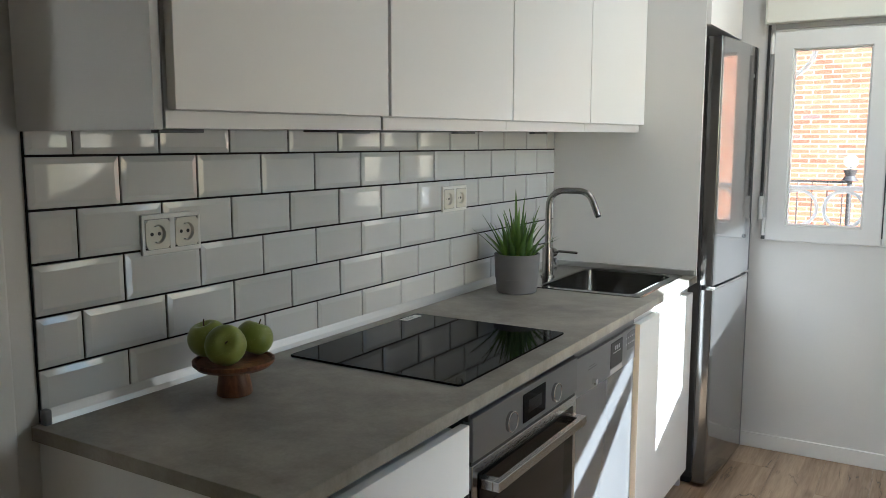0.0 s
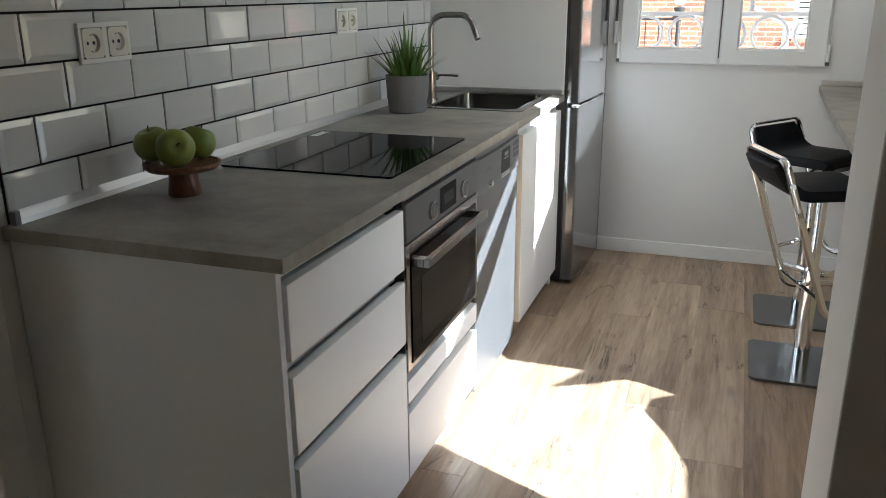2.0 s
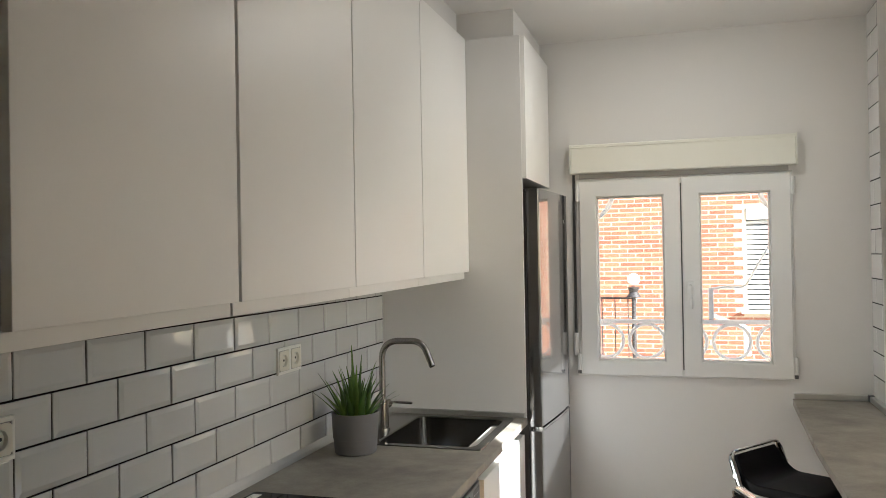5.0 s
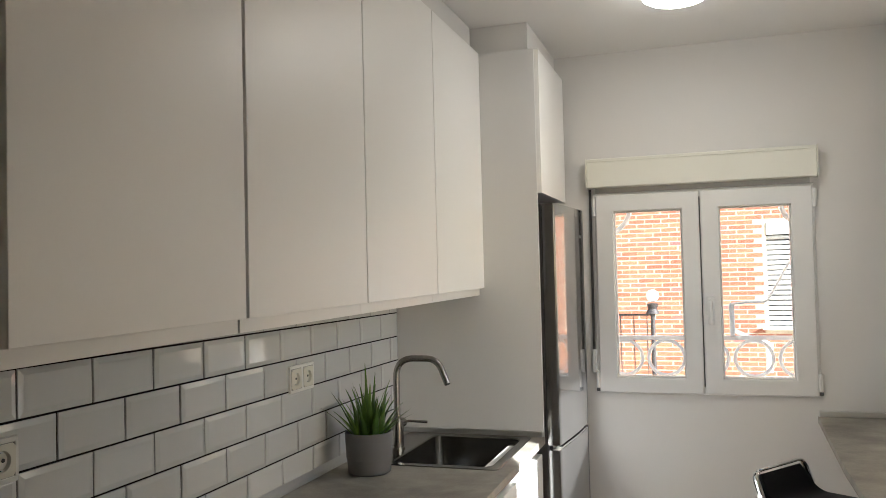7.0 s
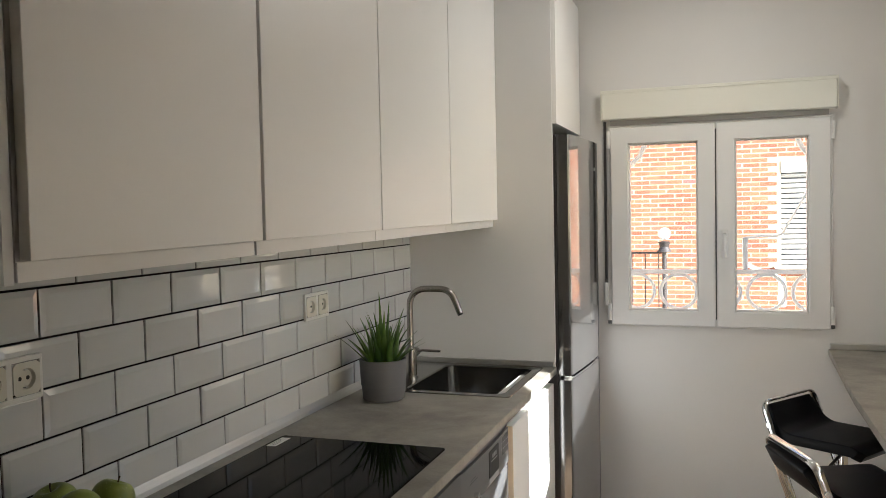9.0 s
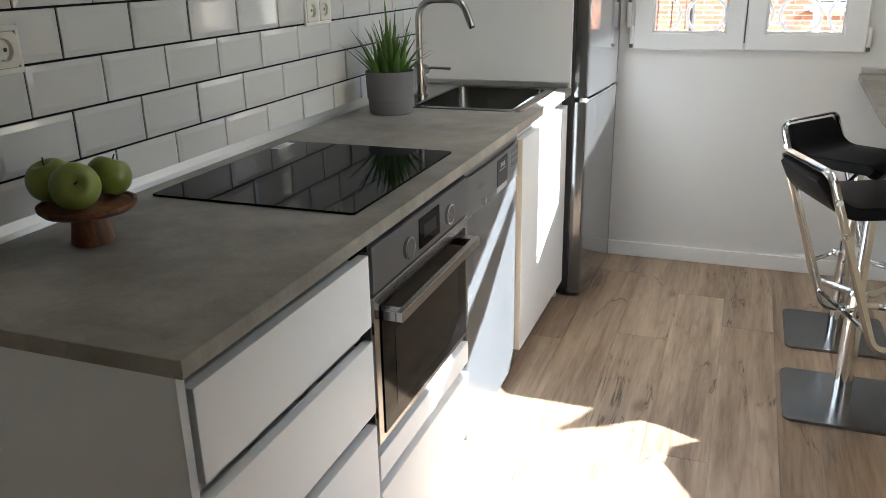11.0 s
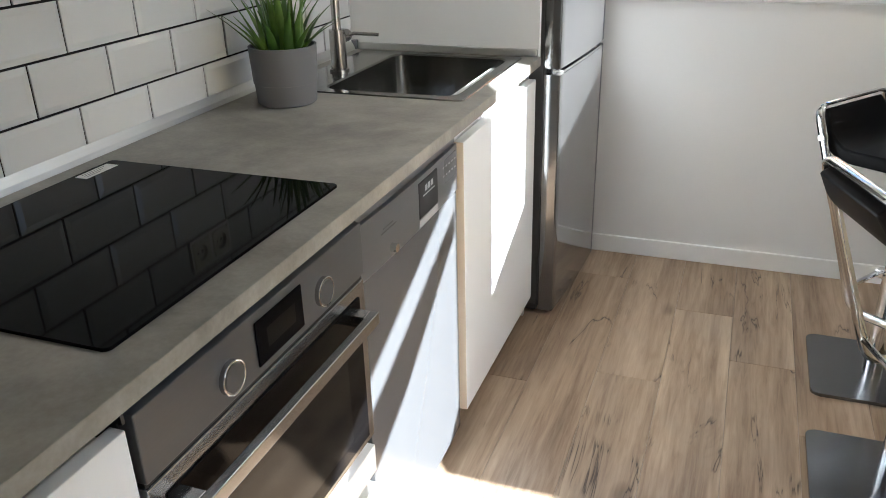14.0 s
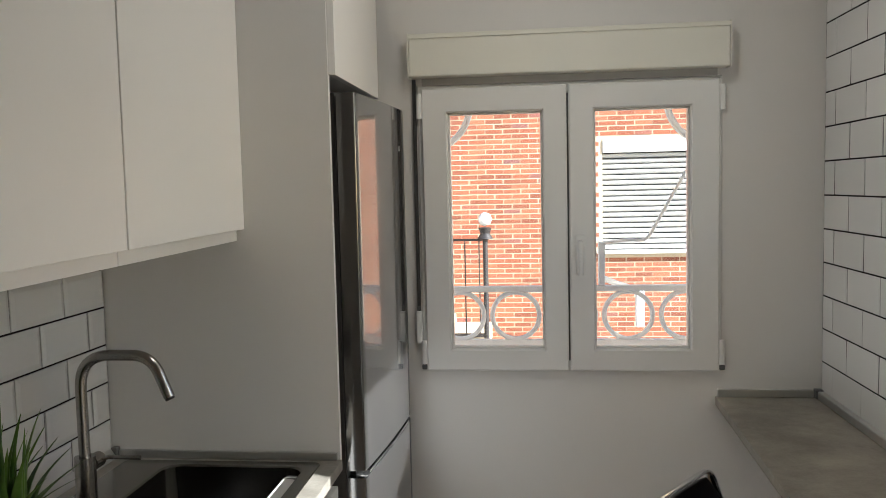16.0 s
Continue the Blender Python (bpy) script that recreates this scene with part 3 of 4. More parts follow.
part("collar", turned([(0.0, 0), (0.06, 0.01), (0.035, 0.05), (0.05, 0.09), (0.0, 0.1)], (0.80, 6.4, 1.22), 14), IRON, lampost, smooth=True)
b = bmesh.new()
bmesh.ops.create_icosphere(b, subdivisions=2, radius=0.052, matrix=Matrix.Translation((0.80, 6.4, 1.375)))
part("globe", b, GLOBE, lampost, smooth=True)
fence = thing("iron_fence", "black iron balcony fence on the building opposite", "fence", (0.3, 7.2, 0.2))
part("top_rail", box(-1.6, 0.74, 7.195, 7.215, 1.160, 1.178), IRON, fence)
part("bottom_rail", box(-1.6, 0.74, 7.19, 7.22, 0.34, 0.37), IRON, fence)
for i in range(20):
    x = -1.58 + i * 0.12
    part("baluster", box(x - 0.005, x + 0.005, 7.200, 7.210, 0.371, 1.159), IRON, fence)
part("slab", box(-1.8, 0.76, 7.05, FY - 0.001, 0.20, 0.335), RENDERW, fence)

def set_back(ob, k, eye=Vector((1.143, 0.427, 1.619))):
    """Move a thing across the street away from the eye and enlarge it to match."""
    ob.location = eye + k * (ob.location - eye)
    ob.scale = (k, k, k)


# beyond the balcony opening: unseen panels added and outlined to shape the sun patches
upper_blocker = thing("balcony_awning", "unseen slanted panels added to shape the sun patches", "awning", (2.3, 1.2, 2.3))
line = lambda y: 1.396 + 0.480 * (y - 0.58)
ax0, ax1 = 2.084, 2.092
part("cloth", hung_slab([(0.10, line(0.10)), (1.80, line(1.80)), (1.80, 2.499), (0.10, 2.499)], ax0, ax1), BLOCKER, upper_blocker)
part("cloth", hung_slab([(1.80, line(1.80) + 0.176), (2.38, line(2.38) + 0.176), (2.38, 2.499), (1.80, 2.499)], ax0, ax1), BLOCKER, upper_blocker)
part("front_bar", hung_slab([(1.80, line(1.80)), (2.555, line(2.555)), (2.555, line(2.555) + 0.130), (1.80, line(1.80) + 0.130)], ax0, ax1), ALU, upper_blocker)
# this arm and the posts and bracket below only block sun as well
part("arm", hung_slab([(0.24, line(0.24) - 0.245), (0.753, 1.267), (1.10, 1.510), (1.10, line(1.10) - 0.080), (0.24, line(0.24) - 0.080)], ax0, ax1), ALU, upper_blocker)
lower_blocker = thing("balcony_parapet", "unseen low panels added to cut the sun patches", "parapet", (2.1, 1.2, 0.0))
part("post", hung_slab([(1.105, 2.499), (1.105, 1.0), (0.97, 0.88), (1.10, 0.70), (1.15, 0.57), (1.15, -0.1), (1.366, -0.1), (1.366, 2.499)], 2.094, 2.110), RENDERW, lower_blocker)
part("post", box(2.094, 2.110, 1.716, 1.905, -0.1, 2.499), RENDERW, lower_blocker)
part("coping", hung_slab([(1.3665, -0.1), (1.7155, -0.1), (1.7155, 1.352), (1.3665, 1.204)], 2.094, 2.110), RENDERW, lower_blocker)
part("coping", hung_slab([(1.9055, -0.1), (2.46, -0.1), (2.46, 1.588), (1.9055, 1.428)], 2.094, 2.110), RENDERW, lower_blocker)
part("post", box(2.094, 2.110, 2.4605, 2.555, -0.1, 2.499), RENDERW, lower_blocker)
part("curb", hung_slab([(0.228, -0.1), (1.1495, -0.1), (1.1495, 0.50), (1.06, 0.545), (0.96, 0.555), (0.86, 0.505), (0.72, 0.46), (0.50, 0.45), (0.228, 0.45)], 2.094, 2.110), RENDERW, lower_blocker)
part("bracket", hung_slab([(1.16, 0.605), (1.16, 0.695), (0.88, 0.766), (1.00, 0.690)], 2.1105, 2.118), RENDERW, lower_blocker)
part("balcony_floor", box(2.24, 3.4, 0.23, 3.0, -0.2, -0.03), RENDERW, None, "rendered balcony floor", category="balcony", kind="structure")

# ---------------------------------------------------------------- base units
base = thing("drawer_unit", "white handleless three-drawer base cabinet", "cabinet", (0.3, 0.3, 0))
part("end_panel", box(0.0, 0.615, 0.012, 0.030, 0.0, 0.8815, 0.001), CARCASS, base)
part("carcass", box(0.0, 0.560, 0.0305, 0.596, 0.09, 0.8815), CARCASS, base)
for z0, z1 in ((0.692, 0.846), (0.492, 0.659), (0.085, 0.461)):
    part("drawer_front", box(0.600, 0.622, 0.036, 0.594, z0, z1, 0.0015), FRONT, base)
    part("drawer_box", box(0.5605, 0.5995, 0.050, 0.585, z0 + 0.012, z1 - 0.012), CARCASS, base)
for z0, z1 in ((0.850, 0.880), (0.660, 0.690), (0.462, 0.490)):
    part("grip_channel", box(0.588, 0.594, 0.0305, 0.594, z0, z1), ALU, base, "pale aluminium grip channel")
    part("channel_cap", box(0.5945, 0.6195, 0.5935, 0.5985, z0 + 0.002, z1 - 0.002), BLACK, base, "black channel end cap")
part("plinth", box(0.535, 0.550, 0.0305, 1.195, 0.0, 0.084), CARCASS, base)

ovb = thing("oven_housing", "white base cabinet with slim drawers under the oven", "cabinet", (0.3, 0.9, 0))
part("carcass", box(0.0, 0.560, 0.5985, 1.204, 0.09, 0.398), CARCASS, ovb)
for z0, z1 in ((0.312, 0.376), (0.085, 0.280)):
    part("drawer_front", box(0.600, 0.622, 0.602, 1.203, z0, z1, 0.0015), FRONT, ovb)
    part("drawer_box", box(0.5605, 0.5995, 0.615, 1.175, z0 + 0.012, z1 - 0.012), CARCASS, ovb)
for z0, z1 in ((0.378, 0.396), (0.283, 0.309)):
    part("grip_channel", box(0.588, 0.594, 0.602, 1.203, z0, z1), ALU, ovb, "pale aluminium grip channel")

oven = thing("oven", "built-in stainless steel electric oven with a black glass door", "oven", (0.6, 0.9, 0.4))
part("body", box(0.02, 0.598, 0.606, 1.204, 0.400, 0.866), BLACK, oven)
part("top_trim", box(0.585, 0.612, 0.606, 1.204, 0.860, 0.8795), STEEL_SOFT, oven)
pan = part("control_panel", box(0.599, 0.624, 0.606, 1.204, 0.757, 0.857, 0.002), STEEL_SOFT, oven)
part("display", box(0.6235, 0.6265, 0.854, 0.984, 0.770, 0.842, 0.001), BLACKGLASS, pan, "dark oven display")
part("display_field", box(0.6262, 0.6268, 0.880, 0.960, 0.790, 0.822), OVENPANE, pan)
for ky in (0.786, 1.050):
    k = part("knob", cyl((0.6236, ky, 0.797), (0.632, ky, 0.797), 0.025, n=32), STEEL_H, pan, "flush round knob", smooth=True)
    ring = [(0.632, ky + 0.0245 * math.cos(a), 0.797 + 0.0245 * math.sin(a)) for a in [2 * math.pi * i / 32 for i in range(32)]]
    part("bezel", tube(ring, 0.0014, 8, True), CHROME, k, smooth=True)
    part("knob_face", cyl((0.6321, ky, 0.797), (0.6332, ky, 0.797), 0.021, n=32), STEEL_SOFT, k)
part("vent_gap", box(0.600, 0.618, 0.608, 1.202, 0.7485, 0.7565), BLACK, oven, "dark vent gap over the door")
dr = part("door", box(0.599, 0.622, 0.606, 1.204, 0.402, 0.748, 0.002), STEEL_H, oven, "steel-framed glass door")
part("door_glass", box(0.6215, 0.6250, 0.634, 1.178, 0.418, 0.722, 0.001), OVENGLASS, dr, "black glass")
part("inner_window", box(0.6249, 0.6256, 0.700, 1.112, 0.452, 0.640), OVENPANE, dr)
hb = box(0.655, 0.671, 0.640, 1.160, 0.686, 0.709, 0.0015)
box(0.6222, 0.6555, 0.640, 0.668, 0.686, 0.709, 0.0015, bm=hb)
box(0.6222, 0.6555, 1.132, 1.160, 0.686, 0.709, 0.0015, bm=hb)
part("handle", hb, STEEL_H, dr, "square steel bar handle")

dw = thing("dishwasher", "slim grey steel dishwasher with a curved control strip", "dishwasher", (0.3, 1.45, 0))
part("body", box(0.03, 0.585, 1.2075, 1.737, 0.012, 0.878), STEEL_DK, dw)


def bowed(y0, y1, z0, z1, x0, bow, thick=0.02, n=14, bm=None):
    """A front panel that bows out a little in the middle of its width."""
    b = bm or bmesh.new()
    cols = []
    for i in range(n + 1):
        u = i / n
        y = y0 + (y1 - y0) * u
        x = x0 + bow * (1 - (2 * u - 1) ** 2)
        cols.append([b.verts.new(v) for v in ((x, y, z0), (x, y, z1), (x - thick, y, z1), (x - thick, y, z0))])
    for a, c in zip(cols, cols[1:]):
        for k in range(4):
            b.faces.new((a[k], a[(k + 1) % 4], c[(k + 1) % 4], c[k]))
    b.faces.new(cols[0])
    b.faces.new(cols[-1][::-1])
    return b


part("top_strip", bowed(1.208, 1.736, 0.848, 0.876, 0.612, 0.004), STEEL_SOFT, dw, smooth=True)
cp = part("control_strip", bowed(1.208, 1.736, 0.732, 0.845, 0.617, 0.006), PANEL_DW, dw, smooth=True)
part("door", bowed(1.208, 1.736, 0.045, 0.7300, 0.614, 0.004), STEEL_DW, dw, "brushed steel door panel", smooth=True)
part("display", box(0.6180, 0.6245, 1.478, 1.590, 0.752, 0.834, 0.003), BLACK, cp, "dark display panel")
part("grip", box(0.6140, 0.6236, 1.481, 1.588, 0.7335, 0.7505, 0.002), PRINTL, cp, "pale grip recess")
for i in range(3):
    part("badge_bar", box(0.6244, 0.6250, 1.513 + i * 0.017, 1.525 + i * 0.017, 0.807, 0.820), PRINTL, cp)
part("display_line", box(0.6244, 0.6250, 1.500, 1.567, 0.798, 0.801), PRINTL, cp)
part("button_field", box(0.6165, 0.6205, 1.622, 1.722, 0.775, 0.834, 0.002), PRINT, cp, "button panel")
for i in range(5):
    for zz in (0.795, 0.815):
        part("indicator", box(0.6204, 0.6212, 1.632 + i * 0.019, 1.640 + i * 0.019, zz, zz + 0.004), PRINTL, cp)
part("logo", box(0.6218, 0.6226, 1.300, 1.345, 0.803, 0.8055), PRINT, cp)
part("logo", box(0.6215, 0.6224, 1.292, 1.362, 0.795, 0.7975), PRINT, cp)
part("start_button", cyl((0.618, 1.336, 0.752), (0.634, 1.336, 0.752), 0.009, n=18), CHROME, cp, smooth=True)
part("kick_plate", box(0.55, 0.575, 1.208, 1.736, 0.0, 0.044), STEEL_DK, dw)

sc = thing("sink_cabinet", "white base cabinet under the sink with a beige-edged door", "cabinet", (0.3, 2.1, 0))
part("carcass", box(0.0, 0.598, 1.744, 2.452, 0.09, 0.70), CARCASS, sc)
part("rail", box(0.5, 0.598, 1.744, 2.452, 0.7005, 0.8815), CARCASS, sc)
d = part("door", box(0.603, 0.628, 1.757, 2.448, 0.085, 0.842, 0.0015), FRONT, sc)
part("edge_band", box(0.6032, 0.6268, 1.7545, 1.7568, 0.086, 0.841), EDGEBAND, d, "beige edge band")
part("side_edge", box(0.560, 0.5985, 1.7375, 1.7435, 0.05, 0.88), EDGEBAND, sc, "beige edge band")
part("plinth", box(0.535, 0.550, 1.744, 2.452, 0.0, 0.089), CARCASS, sc)

# ---------------------------------------------------------------- worktop, hob, sink
SX0, SX1, SY0, SY1 = 0.165, 0.565, 1.885, 2.395
bm = prism([(-0.002, 0.0), (0.638, 0.0), (0.638, SY0), (-0.002, SY0)], 0.882, 0.910)
prism([(-0.002, SY1), (0.638, SY1), (0.638, 2.4575), (-0.002, 2.4575)], 0.882, 0.910, bm=bm)
prism([(-0.002, SY0), (SX0, SY0), (SX0, SY1), (-0.002, SY1)], 0.882, 0.910, bm=bm)
prism([(SX1, SY0), (0.638, SY0), (0.638, SY1), (SX1, SY1)], 0.882, 0.910, bm=bm)
bmesh.ops.remove_doubles(bm, verts=bm.verts, dist=0.0002)
inner = [f for f in bm.faces if abs(f.normal.z) < 0.5 and any(len([g for g in e.link_faces]) > 2 for e in f.edges) and SX0 - 0.2 < f.calc_center_median().x < 0.64 and (abs(f.calc_center_median().y - SY0) < 1e-4 or abs(f.calc_center_median().y - SY1) < 1e-4) and (f.calc_center_median().x < SX0 or f.calc_center_median().x > SX1)]
bmesh.ops.delete(bm, geom=inner, context="FACES")
wt = part("worktop", bm, TOP, None, "grey concrete-look laminate worktop", category="worktop")
part("front_edge", box(0.6382, 0.6394, 0.0, 2.4575, 0.8825, 0.9095), TOP, wt)
part("end_edge", box(0.0, 0.638, -0.0012, -0.0002, 0.8825, 0.9095), TOP, wt)
splash = thing("worktop_upstand", "satin aluminium trim strip along the worktop's back", "trim strip", (0.01, 1.2, 0.91))
prof = [(0.0085, 0.9105), (0.0225, 0.9105), (0.0195, 0.922), (0.0125, 0.933), (0.0085, 0.938)]


def strip_y(outline, y0, y1):
    b = bmesh.new()
    lo = [b.verts.new((x, y0, z)) for x, z in outline]
    hi = [b.verts.new((x, y1, z)) for x, z in outline]
    b.faces.new(lo[::-1])
    b.faces.new(hi)
    for i in range(len(lo)):
        j = (i + 1) % len(lo)
        b.faces.new((lo[i], lo[j], hi[j], hi[i]))
    return b


part("strip", strip_y(prof, 0.027, 2.437), STRIP, splash)
part("end_cap", box(0.008, 0.026, 0.012, 0.0268, 0.9105, 0.941, 0.003), PRINT, splash, "dark grey end cap")
part("corner_cap", box(0.008, 0.026, 2.4372, 2.4572, 0.9105, 0.940, 0.003), PRINT, splash, "dark grey corner cap")
part("return_strip", box(0.0265, 0.630, 2.446, 2.4575, 0.9105, 0.932, 0.003), STRIP, splash)

hob = thing("induction_hob", "black glass induction hob set in the worktop", "hob", (0.32, 0.93, 0.91))
part("glass", prism(round_rect(0.073, 0.573, 0.640, 1.229, 0.008), 0.9102, 0.9152, bev=0.0012), BLACKGLASS, hob)
part("sticker", box(0.082, 0.110, 1.120, 1.205, 0.91525, 0.9157), TAG, hob, "white paper sticker")
for i in range(3):
    part("print_line", box(0.087 + i * 0.007, 0.089 + i * 0.007, 1.130, 1.190 - 0.012 * i, 0.91572, 0.9158), PRINT, hob)

sink = thing("kitchen_sink", "inset stainless steel sink", "sink", (0.36, 2.14, 0.91))
bm = bmesh.new()
loops = []
for x0, x1, y0, y1, r, z in ((0.060, 0.592, 1.862, 2.425, 0.018, 0.9105), (0.062, 0.590, 1.864, 2.423, 0.018, 0.9140), (0.185, 0.560, 1.893, 2.393, 0.045, 0.9140), (0.189, 0.556, 1.897, 2.389, 0.045, 0.9095), (0.193, 0.552, 1.901, 2.385, 0.055, 0.772), (0.199, 0.546, 1.908, 2.378, 0.058, 0.752), (0.216, 0.529, 1.926, 2.360, 0.06, 0.741)):
    loops.append([bm.verts.new((x, y, z)) for x, y in round_rect(x0, x1, y0, y1, r, 7)])
for a, c in zip(loops, loops[1:]):
    for i in range(len(a)):
        j = (i + 1) % len(a)
        bm.faces.new((a[i], a[j], c[j], c[i]))
bm.faces.new(loops[-1])
part("bowl", bm, STEEL_SINK, sink, smooth=True)
part("drain", turned([(0.0, 0.003), (0.03, 0.003), (0.042, 0.006), (0.045, 0.001)], (0.37, 2.14, 0.741), 28), CHROME, sink, smooth=True)
for i, (dx, dz) in enumerate(((0, 0.012), (0, -0.012), (0.016, 0), (-0.016, 0))):
    part("overflow_slot", box(0.1895, 0.1935, 1.985 + dx - 0.006, 1.985 + dx + 0.006, 0.872 + dz - 0.0045, 0.872 + dz + 0.0045), BLACK, sink)

tap = thing("kitchen_tap", "brushed nickel single-lever kitchen tap", "tap", (0.131, 2.11, 0.914))
part("base_ring", turned([(0.0, 0), (0.028, 0), (0.028, 0.006), (0.024, 0.008), (0.0, 0.008)], (0.131, 2.11, 0.9141), 28), TAPMAT, tap, smooth=True)
part("body", cyl((0.131, 2.11, 0.922), (0.131, 2.11, 1.030), 0.023, n=28), TAPMAT, tap, smooth=True)
path = rounded([(0.131, 2.11, 1.028), (0.131, 2.11, 1.262), (0.300, 2.11, 1.262), (0.338, 2.11, 1.168)], 0.075, 10)
part("spout", tube(path, 0.0125, 16), TAPMAT, tap, smooth=True)
part("nozzle", cyl((0.338, 2.11, 1.168), (0.3405, 2.11, 1.1625), 0.0105, n=16), BLACK, tap)
part("lever_hub", cyl((0.131, 2.132, 1.005), (0.131, 2.168, 1.005), 0.018, n=22), TAPMAT, tap, smooth=True)
part("lever", tube([(0.131, 2.155, 1.005), (0.160, 2.160, 1.012), (0.235, 2.164, 1.010)], 0.005, 10), TAPMAT, tap, smooth=True)

# ---------------------------------------------------------------- tall panel, fridge, wall units
tp = thing("tall_panel", "tall white panel between sink and fridge", "panel", (0.3, 2.467, 0.0))
part("upper_board", box(0.0, 0.634, 2.4585, 2.4765, 0.8825, 2.511, 0.001), CARCASS, tp)
part("lower_board", box(0.0, 0.598, 2.4585, 2.4765, 0.0, 0.882), CARCASS, tp)

fr = thing("fridge_freezer", "grey stainless steel two-door fridge freezer", "fridge", (0.4, 2.78, 0))
part("cabinet", box(0.05, 0.640, 2.492, 3.080, 0.0355, 1.870, 0.003), STEEL_DK, fr, "dark grey cabinet")


def fridge_face(y):
    """How far the gently bowed front stands out at y."""
    u = y - 2.488
    return 0.694 + 0.115 * u - 0.080 * u * u


def fridge_door(z0, z1, y0=2.488, y1=3.012):
    """A door with a flat flank, a softened near edge and a bowed front."""
    r = 0.004
    out = [(0.645, y0), (fridge_face(y0) - r, y0), (fridge_face(y0) - 0.3 * r, y0 + 0.3 * r), (fridge_face(y0 + r), y0 + r)]
    out += [(fridge_face(y), y) for y in [y0 + r + (y1 - y0 - r) * i / 16 for i in range(1, 17)]] + [(0.645, y1)]
    return prism(out, z0, z1)


def fridge_trim(z0, z1):
    """The darker rounded strip down the hinge side of a door."""
    x = fridge_face(3.0125)
    return prism([(0.645, 3.0125), (x, 3.0125), (x - 0.001, 3.045), (x - 0.007, 3.07), (x - 0.018, 3.082), (x - 0.03, 3.086), (0.645, 3.086)], z0, z1)


ud = part("upper_door", fridge_door(0.868, 1.868), STEEL_FR, fr, "upper fridge door", smooth=True)
ld = part("lower_door", fridge_door(0.020, 0.848), STEEL_FR, fr, "lower freezer door", smooth=True)
part("hinge_strip", fridge_trim(0.868, 1.868), STEEL_TRIM, ud, "darker steel edge strip", smooth=True)
part("hinge_strip", fridge_trim(0.020, 0.848), STEEL_TRIM, ld, "darker steel edge strip", smooth=True)
part("gasket", box(0.6405, 0.6445, 2.496, 3.076, 0.03, 1.86), BLACK, fr)
part("handle_recess", hung_slab([(2.52, 0.8495), (3.070, 0.8495), (3.070, 0.8665), (2.52, 0.8665)], 0.645, 0.660), BLACK, fr, "dark handle recess")
part("grip_lip", prism([(0.660, 2.53), (0.697, 2.53), (0.722, 2.80), (0.732, 3.00), (0.727, 3.00), (0.717, 2.80), (0.700, 2.66), (0.660, 2.64)], 0.8484, 0.8570), CHROME, ld, "bright grip lip")
part("badge", box(fridge_face(2.956) - 0.002, fridge_face(2.956) + 0.002, 2.952, 2.960, 1.735, 1.750), TAG, ud)
for y in (2.54, 3.03):
    part("foot", cyl((0.60, y, 0.0), (0.60, y, 0.036), 0.02, n=14), BLACK, fr)
part("base_grille", box(0.56, 0.63, 2.51, 3.06, 0.004, 0.0345), BLACK, fr)

fc = thing("fridge_cabinet", "white wall cabinet above the fridge", "cabinet", (0.3, 2.77, 1.92))
part("carcass", box(0.0, 0.630, 2.478, 3.060, 1.915, 2.5115), CARCASS, fc)
part("door", box(0.633, 0.653, 2.462, 3.045, 1.910, 2.5085, 0.0015), FRONT, fc)

for i, (y0, y1) in enumerate(((0.030, 0.622), (0.630, 1.2365), (1.2385, 1.8445), (1.8465, 2.4575))):
    uc = thing("wall_cabinet", "white handleless wall cabinet over the worktop", "cabinet", (0.2, (y0 + y1) / 2, 1.48), group="wall cabinets over the worktop")
    part("carcass", box(0.009, 0.374, y0, y1, 1.482, 2.516), CARCASS, uc)
    part("door", box(0.379, 0.399, y0 + 0.003, y1 - 0.0005, 1.508, 2.514, 0.0015), FRONT, uc)
    part("light_rail", box(0.355, 0.3775, y0, y1, 1.478, 1.5065, 0.0008), FRONT, uc)
    if i == 0:
        part("end_panel", box(0.009, 0.381, 0.004, 0.0215, 1.476, 2.516, 0.001), CARCASS, uc)
    if i == 1:
        part("extractor_grille", box(0.10, 0.33, y0 + 0.05, y1 - 0.05, 1.476, 1.4815, 0.002), STEEL_DK, uc, "dark extractor grille")
    part("lamp_bar", box(0.05, 0.075, (y0 + y1) / 2 - 0.06, (y0 + y1) / 2 + 0.06, 1.4735, 1.4815, 0.001), PRINT, uc)
for uc in [ob for ob in scene.objects if ob.name.startswith("wall_cabinet")]:
    for ob in uc.children:
        for v in ob.data.vertices:
            if v.co.z < 1.7:
                v.co.z += 0.0095 * (v.co.y - 1.05)
part("cabinet_filler", box(0.0, 0.362, 0.004, 2.4575, 2.517, ZC - 0.001), PAINT, None, "white filler between wall cabinets and ceiling", category="filler", kind="structure")


